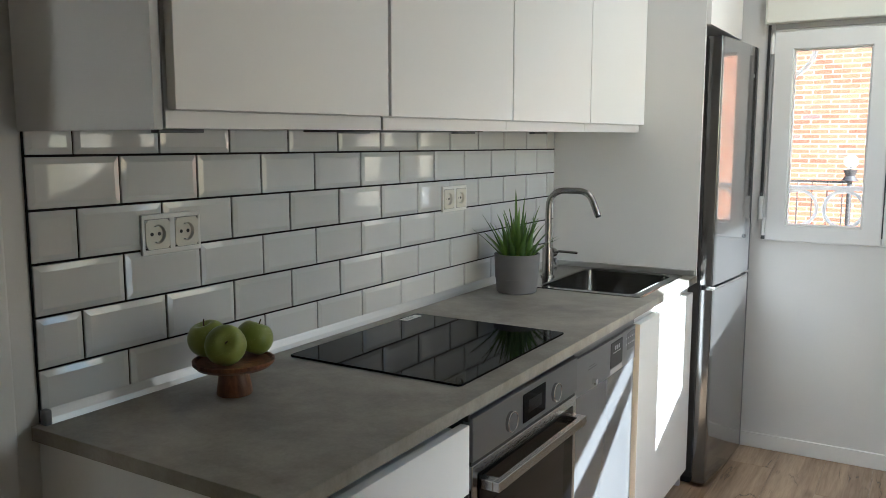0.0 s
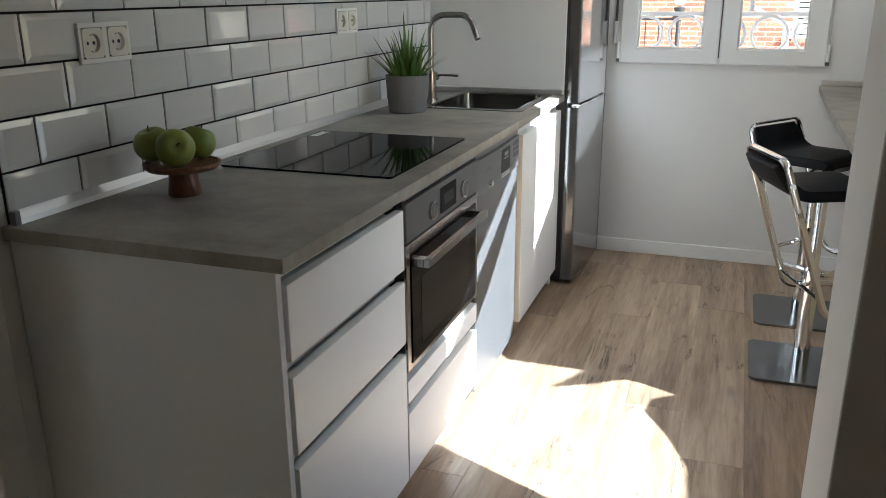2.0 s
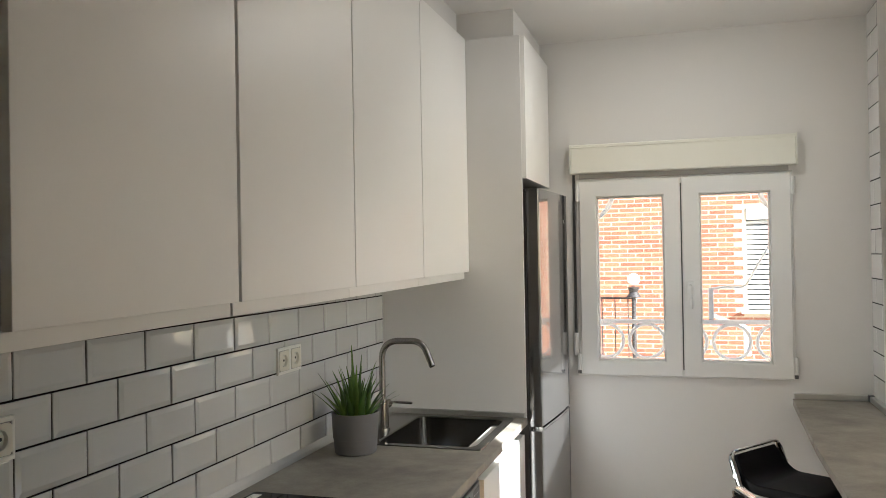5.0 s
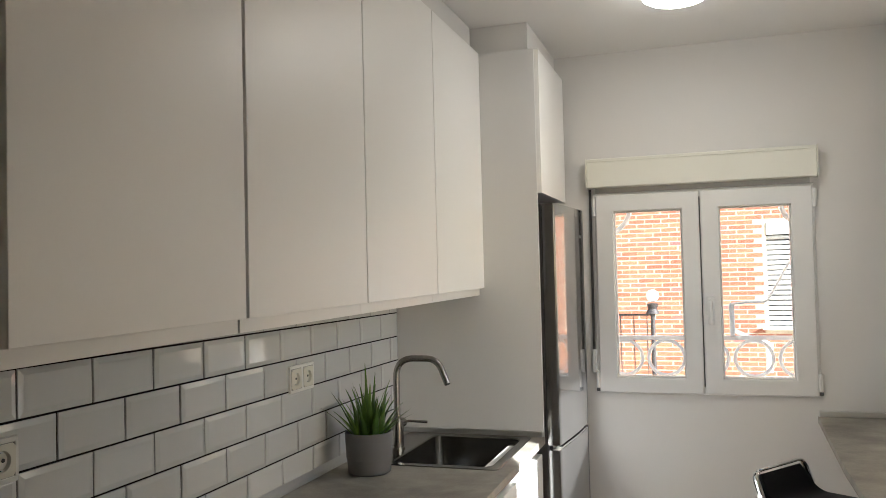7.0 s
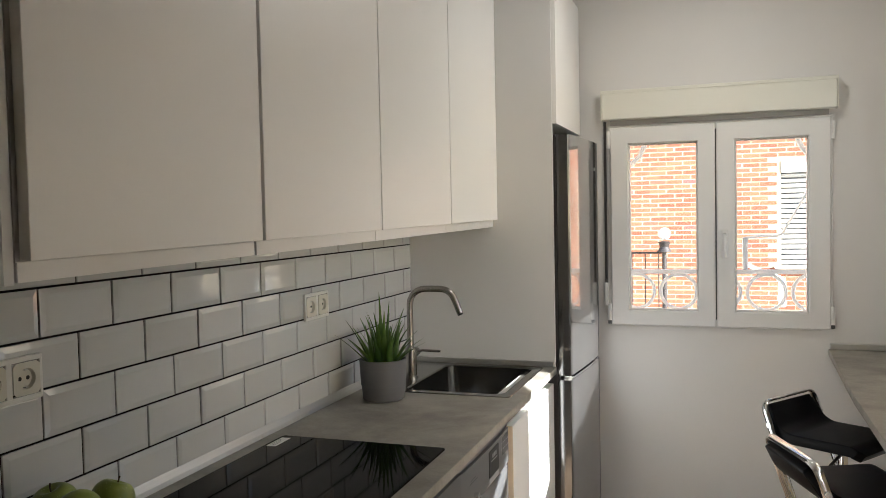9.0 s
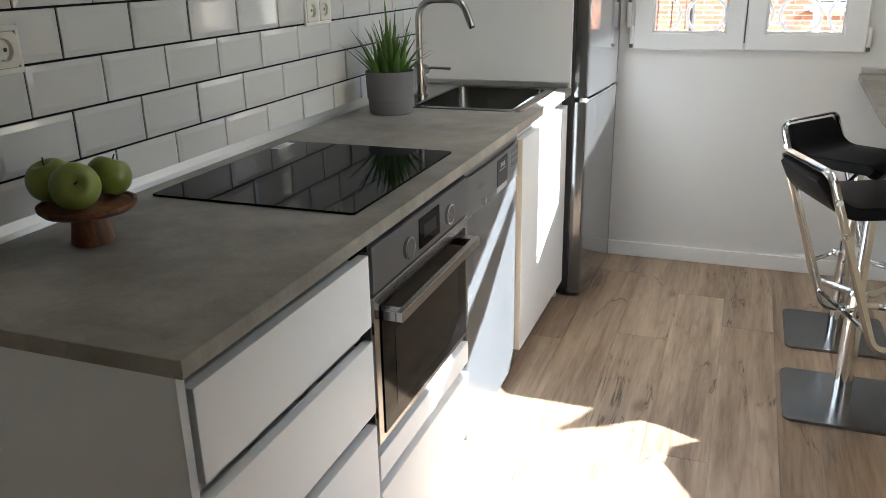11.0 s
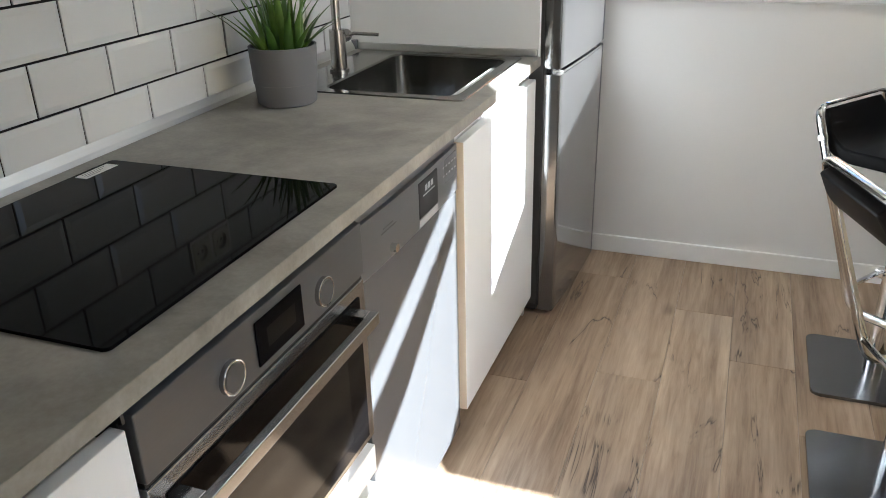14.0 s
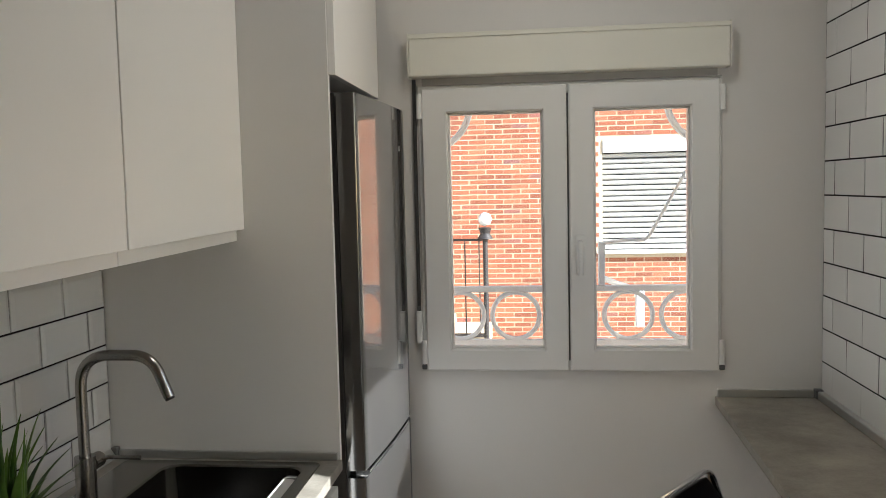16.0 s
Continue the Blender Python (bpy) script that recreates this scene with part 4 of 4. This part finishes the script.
# ---------------------------------------------------------------- sockets
def socket(y0, y1, z0, z1):
    s = thing("double_socket", "white double wall socket on the tiles", "socket", (0.01, (y0 + y1) / 2, (z0 + z1) / 2), group="wall sockets")
    w = (y1 - y0) / 2
    g, zc = w * 0.40 + 0.0016, (z0 + z1) / 2
    pb = box(0.0075, 0.0155, y0, y1, z0, zc - g, 0.0015)
    box(0.0075, 0.0155, y0, y1, zc + g, z1, 0.0015, bm=pb)
    for a, c in ((y0, y0 + w / 2 - g), (y0 + w / 2 + g, y0 + 1.5 * w - g), (y0 + 1.5 * w + g, y1)):
        box(0.0075, 0.0153, a, c, zc - g - 0.001, zc + g + 0.001, bm=pb)
    part("plate", pb, SOCKET, s)
    for k in range(2):
        cy, cz, h = y0 + w * (k + 0.5), (z0 + z1) / 2, w * 0.40
        bm = bmesh.new()
        n = 28
        sq, ci, deep = [], [], []
        for i in range(n):
            a = 2 * math.pi * i / n
            c, t = math.cos(a), math.sin(a)
            m = max(abs(c), abs(t))
            sq.append(bm.verts.new((0.0170, cy + h * c / m, cz + h * t / m)))
            ci.append(bm.verts.new((0.0170, cy + 0.0205 * c, cz + 0.0205 * t)))
            deep.append(bm.verts.new((0.0085, cy + 0.0190 * c, cz + 0.0190 * t)))
        back = [bm.verts.new((0.0150, v.co.y, v.co.z)) for v in sq]
        for i in range(n):
            j = (i + 1) % n
            for a, b2 in ((back, sq), (sq, ci), (ci, deep)):
                bm.faces.new((a[i], a[j], b2[j], b2[i]))
        bm.faces.new(deep)
        ins = part("insert", bm, SOCKETIN, s, "cream socket insert")
        part("seam", frame_yz(cy - h - 0.0016, cy + h + 0.0016, cz - h - 0.0016, cz + h + 0.0016, 0.0016, 0.0100, 0.0140), SEAM, ins)
        for sgn in (-1, 1):
            part("pin_hole", cyl((0.0086, cy + sgn * 0.0095, cz), (0.0092, cy + sgn * 0.0095, cz), 0.0042, n=12), BLACK, ins)
            part("earth_clip", box(0.0088, 0.0165, cy - 0.003, cy + 0.003, cz + sgn * 0.0172 - 0.001, cz + sgn * 0.0172 + 0.001), ALU, ins)


def frame_yz(y0, y1, z0, z1, w, x0, x1):
    b = box(x0, x1, y0, y0 + w, z0, z1)
    box(x0, x1, y1 - w, y1, z0, z1, bm=b)
    box(x0, x1, y0 + w, y1 - w, z0, z0 + w, bm=b)
    box(x0, x1, y0 + w, y1 - w, z1 - w, z1, bm=b)
    return b


socket(0.260, 0.418, 1.207, 1.294)
socket(1.486, 1.648, 1.212, 1.299)

# ---------------------------------------------------------------- plant, cake stand, apples
pot = thing("plant_pot", "round grey ceramic plant pot on the worktop", "plant pot", (0.166, 1.755, 0.91))
PC = (0.166, 1.755, 0.9105)
part("pot", turned([(0.0, 0), (0.068, 0), (0.073, 0.004), (0.0765, 0.052), (0.0785, 0.053), (0.0825, 0.138), (0.0825, 0.141), (0.077, 0.141), (0.074, 0.118)], PC, 48), POT, pot, smooth=True)
part("soil", turned([(0.0, 0.124), (0.03, 0.123), (0.0745, 0.119), (0.07, 0.115)], PC, 24), SOIL, pot, smooth=True)
plant = thing("succulent_plant", "green aloe-like succulent with pointed leaves growing in the pot", "plant", (PC[0], PC[1], PC[2] + 0.12))
rng = random.Random(7)


def leaf(az, out, tall, wide, base_r, bend):
    """A thick pointed leaf: crescent cross section, tapering and arching outwards."""
    bm = bmesh.new()
    n, rings = 9, []
    d = Vector((math.cos(az), math.sin(az), 0))
    s = Vector((-d.y, d.x, 0))
    for i in range(n + 1):
        u = i / n
        r = base_r + out * (u ** bend)
        p = Vector((PC[0], PC[1], PC[2] + 0.115)) + d * r + Vector((0, 0, tall * (u - 0.10 * u * u * (out / 0.1))))
        w = wide * 1.15 * (1.0 - u) ** 0.55 * (0.62 + 0.45 * math.sin(math.pi * min(1, u * 1.5)))
        w = max(w, 0.0006)
        t = w * 0.42
        inward = (-d * 0.85 + Vector((0, 0, 0.35))).normalized()
        ring = [p + s * w, p + s * w * 0.55 - inward * t, p - inward * t * 1.25, p - s * w * 0.55 - inward * t, p - s * w, p + inward * t * 0.05]
        rings.append([bm.verts.new(v) for v in ring])
    for a, c in zip(rings, rings[1:]):
        for k in range(6):
            bm.faces.new((a[k], a[(k + 1) % 6], c[(k + 1) % 6], c[k]))
    bm.faces.new(rings[0][::-1])
    bm.faces.new(rings[-1])
    part("leaf", bm, LEAF, plant, smooth=True)


for i in range(44):
    ringno = rng.random()
    az = i * 2.39996 + rng.uniform(-0.3, 0.3)
    if ringno < 0.36:
        leaf(az, rng.uniform(0.010, 0.050), rng.uniform(0.13, 0.205), rng.uniform(0.0095, 0.0130), rng.uniform(0.004, 0.055), rng.uniform(1.3, 2.4))
    elif ringno < 0.74:
        leaf(az, rng.uniform(0.045, 0.095), rng.uniform(0.12, 0.185), rng.uniform(0.0090, 0.0125), rng.uniform(0.02, 0.065), rng.uniform(1.2, 2.0))
    else:
        leaf(az, rng.uniform(0.085, 0.130), rng.uniform(0.09, 0.145), rng.uniform(0.0085, 0.0115), rng.uniform(0.035, 0.065), rng.uniform(1.0, 1.5))
leaf(2.2, 0.030, 0.262, 0.0115, 0.012, 1.6)
leaf(-0.5, 0.022, 0.235, 0.0110, 0.020, 1.6)

CS = (0.178, 0.350, 0.9105)
stand = thing("cake_stand", "small turned acacia wood cake stand", "cake stand", CS)
part("foot", turned([(0.0, 0), (0.037, 0), (0.0385, 0.003), (0.034, 0.032), (0.032, 0.056), (0.0, 0.056)], CS, 40), ACACIA, stand, smooth=True)
part("plate", turned([(0.0, 0.0565), (0.050, 0.0565), (0.078, 0.061), (0.086, 0.069), (0.0865, 0.076), (0.081, 0.0765), (0.077, 0.0725), (0.0, 0.0725)], CS, 48), ACACIA, stand, smooth=True)


def apple(x, y, r, lean, turn):
    ob = thing("apple", "green apple lying on the wooden cake stand", "apple", (x, y, CS[2] + 0.0728), group="apples on the stand")
    n, prof = 26, []
    for i in range(19):
        a = math.pi * i / 18
        k = r * (0.96 + 0.05 * math.sin(a)) * math.sin(a) ** 0.86
        z = -r * 0.93 * math.cos(a)
        dip = 0.36 * r * math.exp(-((math.sin(a) / 0.30) ** 2))
        z += dip if i < 9 else -dip
        prof.append((k if 0 < i < 18 else 0.0, z))
    m = Matrix.Translation((x, y, CS[2] + 0.0728 + r * 0.955)) @ Euler((lean[0], lean[1], turn)).to_matrix().to_4x4()
    bm = turned(prof, (0, 0, 0), n)
    for v in bm.verts:
        a = math.atan2(v.co.y, v.co.x)
        v.co.xy *= 1 + 0.022 * math.cos(5 * a) * (0.3 - v.co.z / r * 0.5)
    bm.transform(m)
    skin = part("skin", bm, APPLE, ob, smooth=True)
    st = tube([Vector((0, 0, r * 0.52)), Vector((0.001, 0.001, r * 0.80)), Vector((0.004, 0.002, r * 1.02))], 0.0015, 7)
    st.transform(m)
    part("stem", st, STEM, ob, smooth=True)
    cx = turned([(0.0, -r * 0.60), (0.004, -r * 0.64), (0.006, -r * 0.71), (0.0, -r * 0.62)], (0, 0, 0), 7)
    cx.transform(m)
    part("calyx", cx, STEM, ob)


apple(CS[0] + 0.010, CS[1] - 0.031, 0.0430, (1.22, 0.0), 0.80)
apple(CS[0] - 0.070, CS[1] - 0.006, 0.0430, (0.20, -0.2), 0.3)
apple(CS[0] + 0.007, CS[1] + 0.056, 0.0410, (0.30, 0.30), 2.0)

# ---------------------------------------------------------------- bar and stools
bar = thing("breakfast_bar", "grey concrete-look breakfast bar along the tiled wall", "bar counter", (1.9, 2.4, 0.9))
BZ = 0.915
part("top", prism([(1.698, 1.45), (2.066, 1.45), (2.066, YW - 0.001), (1.734, YW - 0.001), (1.702, 2.15)], BZ - 0.028, BZ, bev=0.001), TOP, bar)
part("back_strip", box(2.044, 2.0655, 2.57, YW - 0.03, BZ + 0.0005, BZ + 0.026, 0.004), ALU, bar)
part("end_strip", box(1.738, 2.040, YW - 0.0135, YW - 0.001, BZ + 0.0005, BZ + 0.027, 0.003), ALU, bar)
part("corner_cap", box(2.040, 2.0655, YW - 0.0295, YW - 0.001, BZ + 0.0005, BZ + 0.029, 0.004), PRINT, bar, "dark grey corner cap")
for y in (2.62, 2.95):
    part("bracket", box(1.80, 2.068, y - 0.015, y + 0.015, BZ - 0.0565, BZ - 0.0285, 0.003), ALU, bar)


def stool(x, y, face):
    """Gas-lift bar stool with a seat turned by face degrees on a square base plate."""
    st = thing("bar_stool", "black bar stool with chrome frame and square steel base", "bar stool", (x, y, 0), group="stools at the breakfast bar")
    m = pose(x, y, 0, 0, 0, face)

    def put(name, bm, mat, label="", smooth=True, parent=None):
        bm.transform(m)
        return part(name, bm, mat, parent or st, label, smooth)

    part("base_plate", prism(round_rect(x - 0.180, x + 0.180, y - 0.180, y + 0.180, 0.026, 5), 0.0015, 0.0125, bev=0.002), BASEMAT, st, "satin steel base plate")
    part("base_rubber", prism(round_rect(x - 0.175, x + 0.175, y - 0.175, y + 0.175, 0.026, 5), 0.0, 0.0014), BLACK, st)
    part("pole", cyl((x, y, 0.0126), (x, y, 0.385), 0.0285, n=28), CHROME, st, smooth=True)
    part("pole_cap", cyl((x, y, 0.3851), (x, y, 0.397), 0.0265, 0.021, n=28), CHROME, st, smooth=True)
    part("piston", cyl((x, y, 0.3971), (x, y, 0.662), 0.0190, n=22), CHROME, st, smooth=True)
    # seat shell: one bent board from the front edge to the top of the back
    prof = rounded([(a, 0, b) for a, b in ((0.155, 0.690), (0.120, 0.716), (-0.150, 0.710), (-0.208, 0.808))], 0.07, 8)
    bm = bmesh.new()
    rows = []
    for i, p in enumerate(prof):
        a, c = prof[max(i - 1, 0)], prof[min(i + 1, len(prof) - 1)]
        t = (c - a).normalized()
        nrm = Vector((t.z, 0, -t.x))
        if nrm.z < 0 and nrm.x < 0:
            nrm = -nrm
        half = 0.153 - (0.02 if i in (0, len(prof) - 1) else 0)
        rows.append([bm.verts.new(v) for v in (p + Vector((0, -half, 0)), p + Vector((0, half, 0)), p + Vector((0, half, 0)) - nrm * 0.038, p + Vector((0, -half, 0)) - nrm * 0.038)])
    for a, c in zip(rows, rows[1:]):
        for k in range(4):
            bm.faces.new((a[k], a[(k + 1) % 4], c[(k + 1) % 4], c[k]))
    bm.faces.new(rows[0])
    bm.faces.new(rows[-1][::-1])
    bmesh.ops.recalc_face_normals(bm, faces=bm.faces)
    sharp = [e for e in bm.edges if len(e.link_faces) == 2 and e.calc_face_angle(0) > 0.9]
    bmesh.ops.bevel(bm, geom=sharp, offset=0.007, segments=3, profile=0.6, affect="EDGES")
    put("seat", bm, LEATHER, "black leatherette seat and low back")
    put("seat_bracket", box(-0.09, 0.09, -0.08, 0.08, 0.6621, 0.6735, 0.002), BLACK)
    put("lift_lever", tube([(0.03, -0.02, 0.666), (0.05, -0.12, 0.660), (0.055, -0.185, 0.642)], 0.0055, 8), BLACK)
    # flat chrome frame: over the back, down both sides and round the feet
    h = 0.168
    loop = rounded([(0.195, 0.0, 0.268), (0.195, -h, 0.268), (-0.018, -h, 0.268), (-0.218, -h, 0.818), (-0.218, h, 0.818), (-0.018, h, 0.268), (0.195, h, 0.268), (0.195, 0.0, 0.268)], 0.045, 6)
    fr_bm = tube(loop, 0.01, 10, flat=(0.0065, 0.0135))
    put("frame", fr_bm, CHROME, "flat chrome frame with footrest")
    put("cross_bar", tube([(-0.041, -h, 0.330), (-0.041, h, 0.330)], 0.008, 8), CHROME)
    put("clamp", box(-0.048, -0.020, -0.016, 0.016, 0.318, 0.342, 0.003), CHROME)
    for sgn in (-1, 1):
        for q in (0.15, 0.33):
            px, pz = -0.218 + 0.200 * q, 0.818 - 0.550 * q
            put("screw", cyl((px, sgn * (h + 0.004), pz), (px, sgn * (h + 0.0105), pz), 0.0095, n=14), STEEL_H)
    return st


stool(1.683, 1.882, 20)
stool(1.705, 2.430, -36)

# ---------------------------------------------------------------- ceiling light
cl = thing("ceiling_light", "round white flush ceiling light", "ceiling light", (1.215, 2.26, ZC))
part("base", cyl((1.215, 2.26, ZC - 0.03), (1.215, 2.26, ZC - 0.0005), 0.130, n=40), TRIMW, cl, smooth=True)
part("diffuser", turned([(0.122, -0.0302), (0.122, -0.042), (0.10, -0.055), (0.0, -0.062)], (1.215, 2.26, ZC), 40), LAMPGLOW, cl, "glowing white diffuser", smooth=True)

# ---------------------------------------------------------------- pieces of walls and floor
grout_w = part("tile_wall", box(-0.0035, 0.0012, 0.0175, 2.4580, 0.9105, 1.5255), GROUT, None, "white bevelled metro tiles with dark joints", category="tiled wall", kind="structure")
grout_e = part("tile_wall_bar", box(2.0675, 2.0745, 2.561, YW - 0.0005, BZ + 0.002, ZC - 0.001), GROUT, None, "white metro tiles with dark joints above the bar", category="tiled wall", kind="structure")
tiles = {}


def tile_mesh(w, h, bevel):
    """A metro tile facing +x with its middle raised inside a sloping border."""
    key = (round(w, 4), round(h, 4), bevel)
    if key not in tiles:
        b = bmesh.new()
        e = min(0.013, w * 0.3, h * 0.3)
        levels = ((0.0, -0.001), (0.0, 0.0026), (0.0010, 0.0034), (e, 0.0062)) if bevel else ((0.0, -0.001), (0.0, 0.0005), (0.0012, 0.0013))
        rings = [[b.verts.new((x, sy * (w / 2 - o), sz * (h / 2 - o))) for sy, sz in ((-1, -1), (1, -1), (1, 1), (-1, 1))] for o, x in levels]
        for a, c in zip(rings, rings[1:]):
            for k in range(4):
                b.faces.new((a[k], a[(k + 1) % 4], c[(k + 1) % 4], c[k]))
        b.faces.new(rings[-1])
        bmesh.ops.recalc_face_normals(b, faces=b.faces)
        me = bpy.data.meshes.new("tile")
        b.to_mesh(me)
        b.free()
        me.materials.append(GLAZE_SHADED if bevel else GLAZE_FLAT)
        tiles[key] = me
    return tiles[key]


def lay_tiles(parent, x, flip, y0, y1, z0, z1, pitch_y, pitch_z, zref, yref, joint, bevel):
    row = math.floor((z0 - zref) / pitch_z)
    while zref + row * pitch_z < z1 - 0.004:
        a, c = max(z0, zref + row * pitch_z + joint / 2), min(z1, zref + (row + 1) * pitch_z - joint / 2)
        off = yref + (pitch_y / 2 if row % 2 else 0)
        k = math.floor((y0 - off) / pitch_y)
        while off + k * pitch_y < y1 - 0.004:
            p, q = max(y0, off + k * pitch_y + joint / 2), min(y1, off + (k + 1) * pitch_y - joint / 2)
            if q - p > 0.006 and c - a > 0.006:
                t = new("tile", tile_mesh(q - p, c - a, bevel))
                t.parent = parent
                tilt = rng.uniform(-0.5, 0.5), rng.uniform(-0.5, 0.5)
                t.matrix_basis = pose(x, (p + q) / 2, (a + c) / 2, 0, tilt[0], (180 if flip else 0) + tilt[1])
            k += 1
        row += 1


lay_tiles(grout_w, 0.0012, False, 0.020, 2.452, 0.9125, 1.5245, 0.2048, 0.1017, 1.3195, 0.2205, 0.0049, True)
lay_tiles(grout_e, 2.0675, True, 2.564, YW - 0.004, BZ + 0.012, ZC - 0.004, 0.2260, 0.1068, 1.0330, YW - 0.2010, 0.0045, False)

planks = {}


def plank_mesh(w, l):
    key = (round(w, 4), round(l, 4))
    if key not in planks:
        b = bmesh.new()
        e = 0.0010
        lo = [b.verts.new((sx * w / 2, sy * l / 2, -0.009)) for sx, sy in ((-1, -1), (1, -1), (1, 1), (-1, 1))]
        mid = [b.verts.new((v.co.x, v.co.y, -e)) for v in lo]
        hi = [b.verts.new((v.co.x - math.copysign(e, v.co.x), v.co.y - math.copysign(e, v.co.y), 0)) for v in lo]
        for a, c in ((lo, mid), (mid, hi)):
            for k in range(4):
                b.faces.new((a[k], a[(k + 1) % 4], c[(k + 1) % 4], c[k]))
        b.faces.new(hi)
        bmesh.ops.recalc_face_normals(b, faces=b.faces)
        me = bpy.data.meshes.new("plank")
        b.to_mesh(me)
        b.free()
        me.materials.append(OAK)
        planks[key] = me
    return planks[key]


PW, PL = 0.193, 1.285
x = -1.60
while x < 2.75:
    y = -2.6 - rng.uniform(0.0, PL)
    while y < YW:
        a, c = max(y, -2.6), min(y + PL, YW - 0.002)
        if c - a > 0.03:
            p = new("plank", plank_mesh(PW - 0.0006, c - a - 0.0006))
            p.parent = floor
            p.matrix_basis = pose(x + PW / 2, (a + c) / 2, 0, 0, 0, rng.choice((0, 180)))
        y += PL
    x += PW

# bricks of the facade: those straight across the window singly, the rest joined
BW, BH, BJ = 0.150, 0.0360, 0.0105
brick_me = bpy.data.meshes.new("brick")
b = box(-BW / 2, BW / 2, -0.003, 0.006, -BH / 2, BH / 2)
b.to_mesh(brick_me)
b.free()
brick_me.materials.append(BRICK)
corner = [(sx * BW / 2, sy, sz * BH / 2) for sy in (-0.003, 0.006) for sx, sz in ((-1, -1), (1, -1), (1, 1), (-1, 1))]
sides = [(0, 1, 2, 3), (7, 6, 5, 4), (0, 4, 5, 1), (1, 5, 6, 2), (2, 6, 7, 3), (3, 7, 4, 0)]
verts, faces, row, z = [], [], 0, -0.5
while z < 3.6:
    x = -1.6 + (0.5 * (BW + BJ) if row % 2 else 0)
    while x < 4.4:
        if not (1.80 - BW / 2 < x < 2.92 + BW / 2 and 0.97 - BH < z < 2.02):
            at = (x + rng.uniform(-0.004, 0.004), FY + rng.uniform(-0.001, 0.0015), z + BH / 2)
            if 0.35 < x < 1.72 and 0.62 < z < 2.05:
                ob = new("brick", brick_me)
                ob.parent = hw
                ob.matrix_basis = pose(*at)
            else:
                n = len(verts)
                verts += [(p[0] + at[0], p[1] + at[1], p[2] + at[2]) for p in corner]
                faces += [tuple(n + k for k in f) for f in sides]
        x += BW + BJ
    z += BH + BJ
    row += 1
rest = bpy.data.meshes.new("brickwork")
rest.from_pydata(verts, [], faces)
rest.materials.append(BRICK)
walling = tagged(new("brickwork", rest), kind="stuff")
walling.parent = hw
for ob, k in ((house, 1.37), (fence, 1.37), (lampost, 1.536)):
    set_back(ob, k)
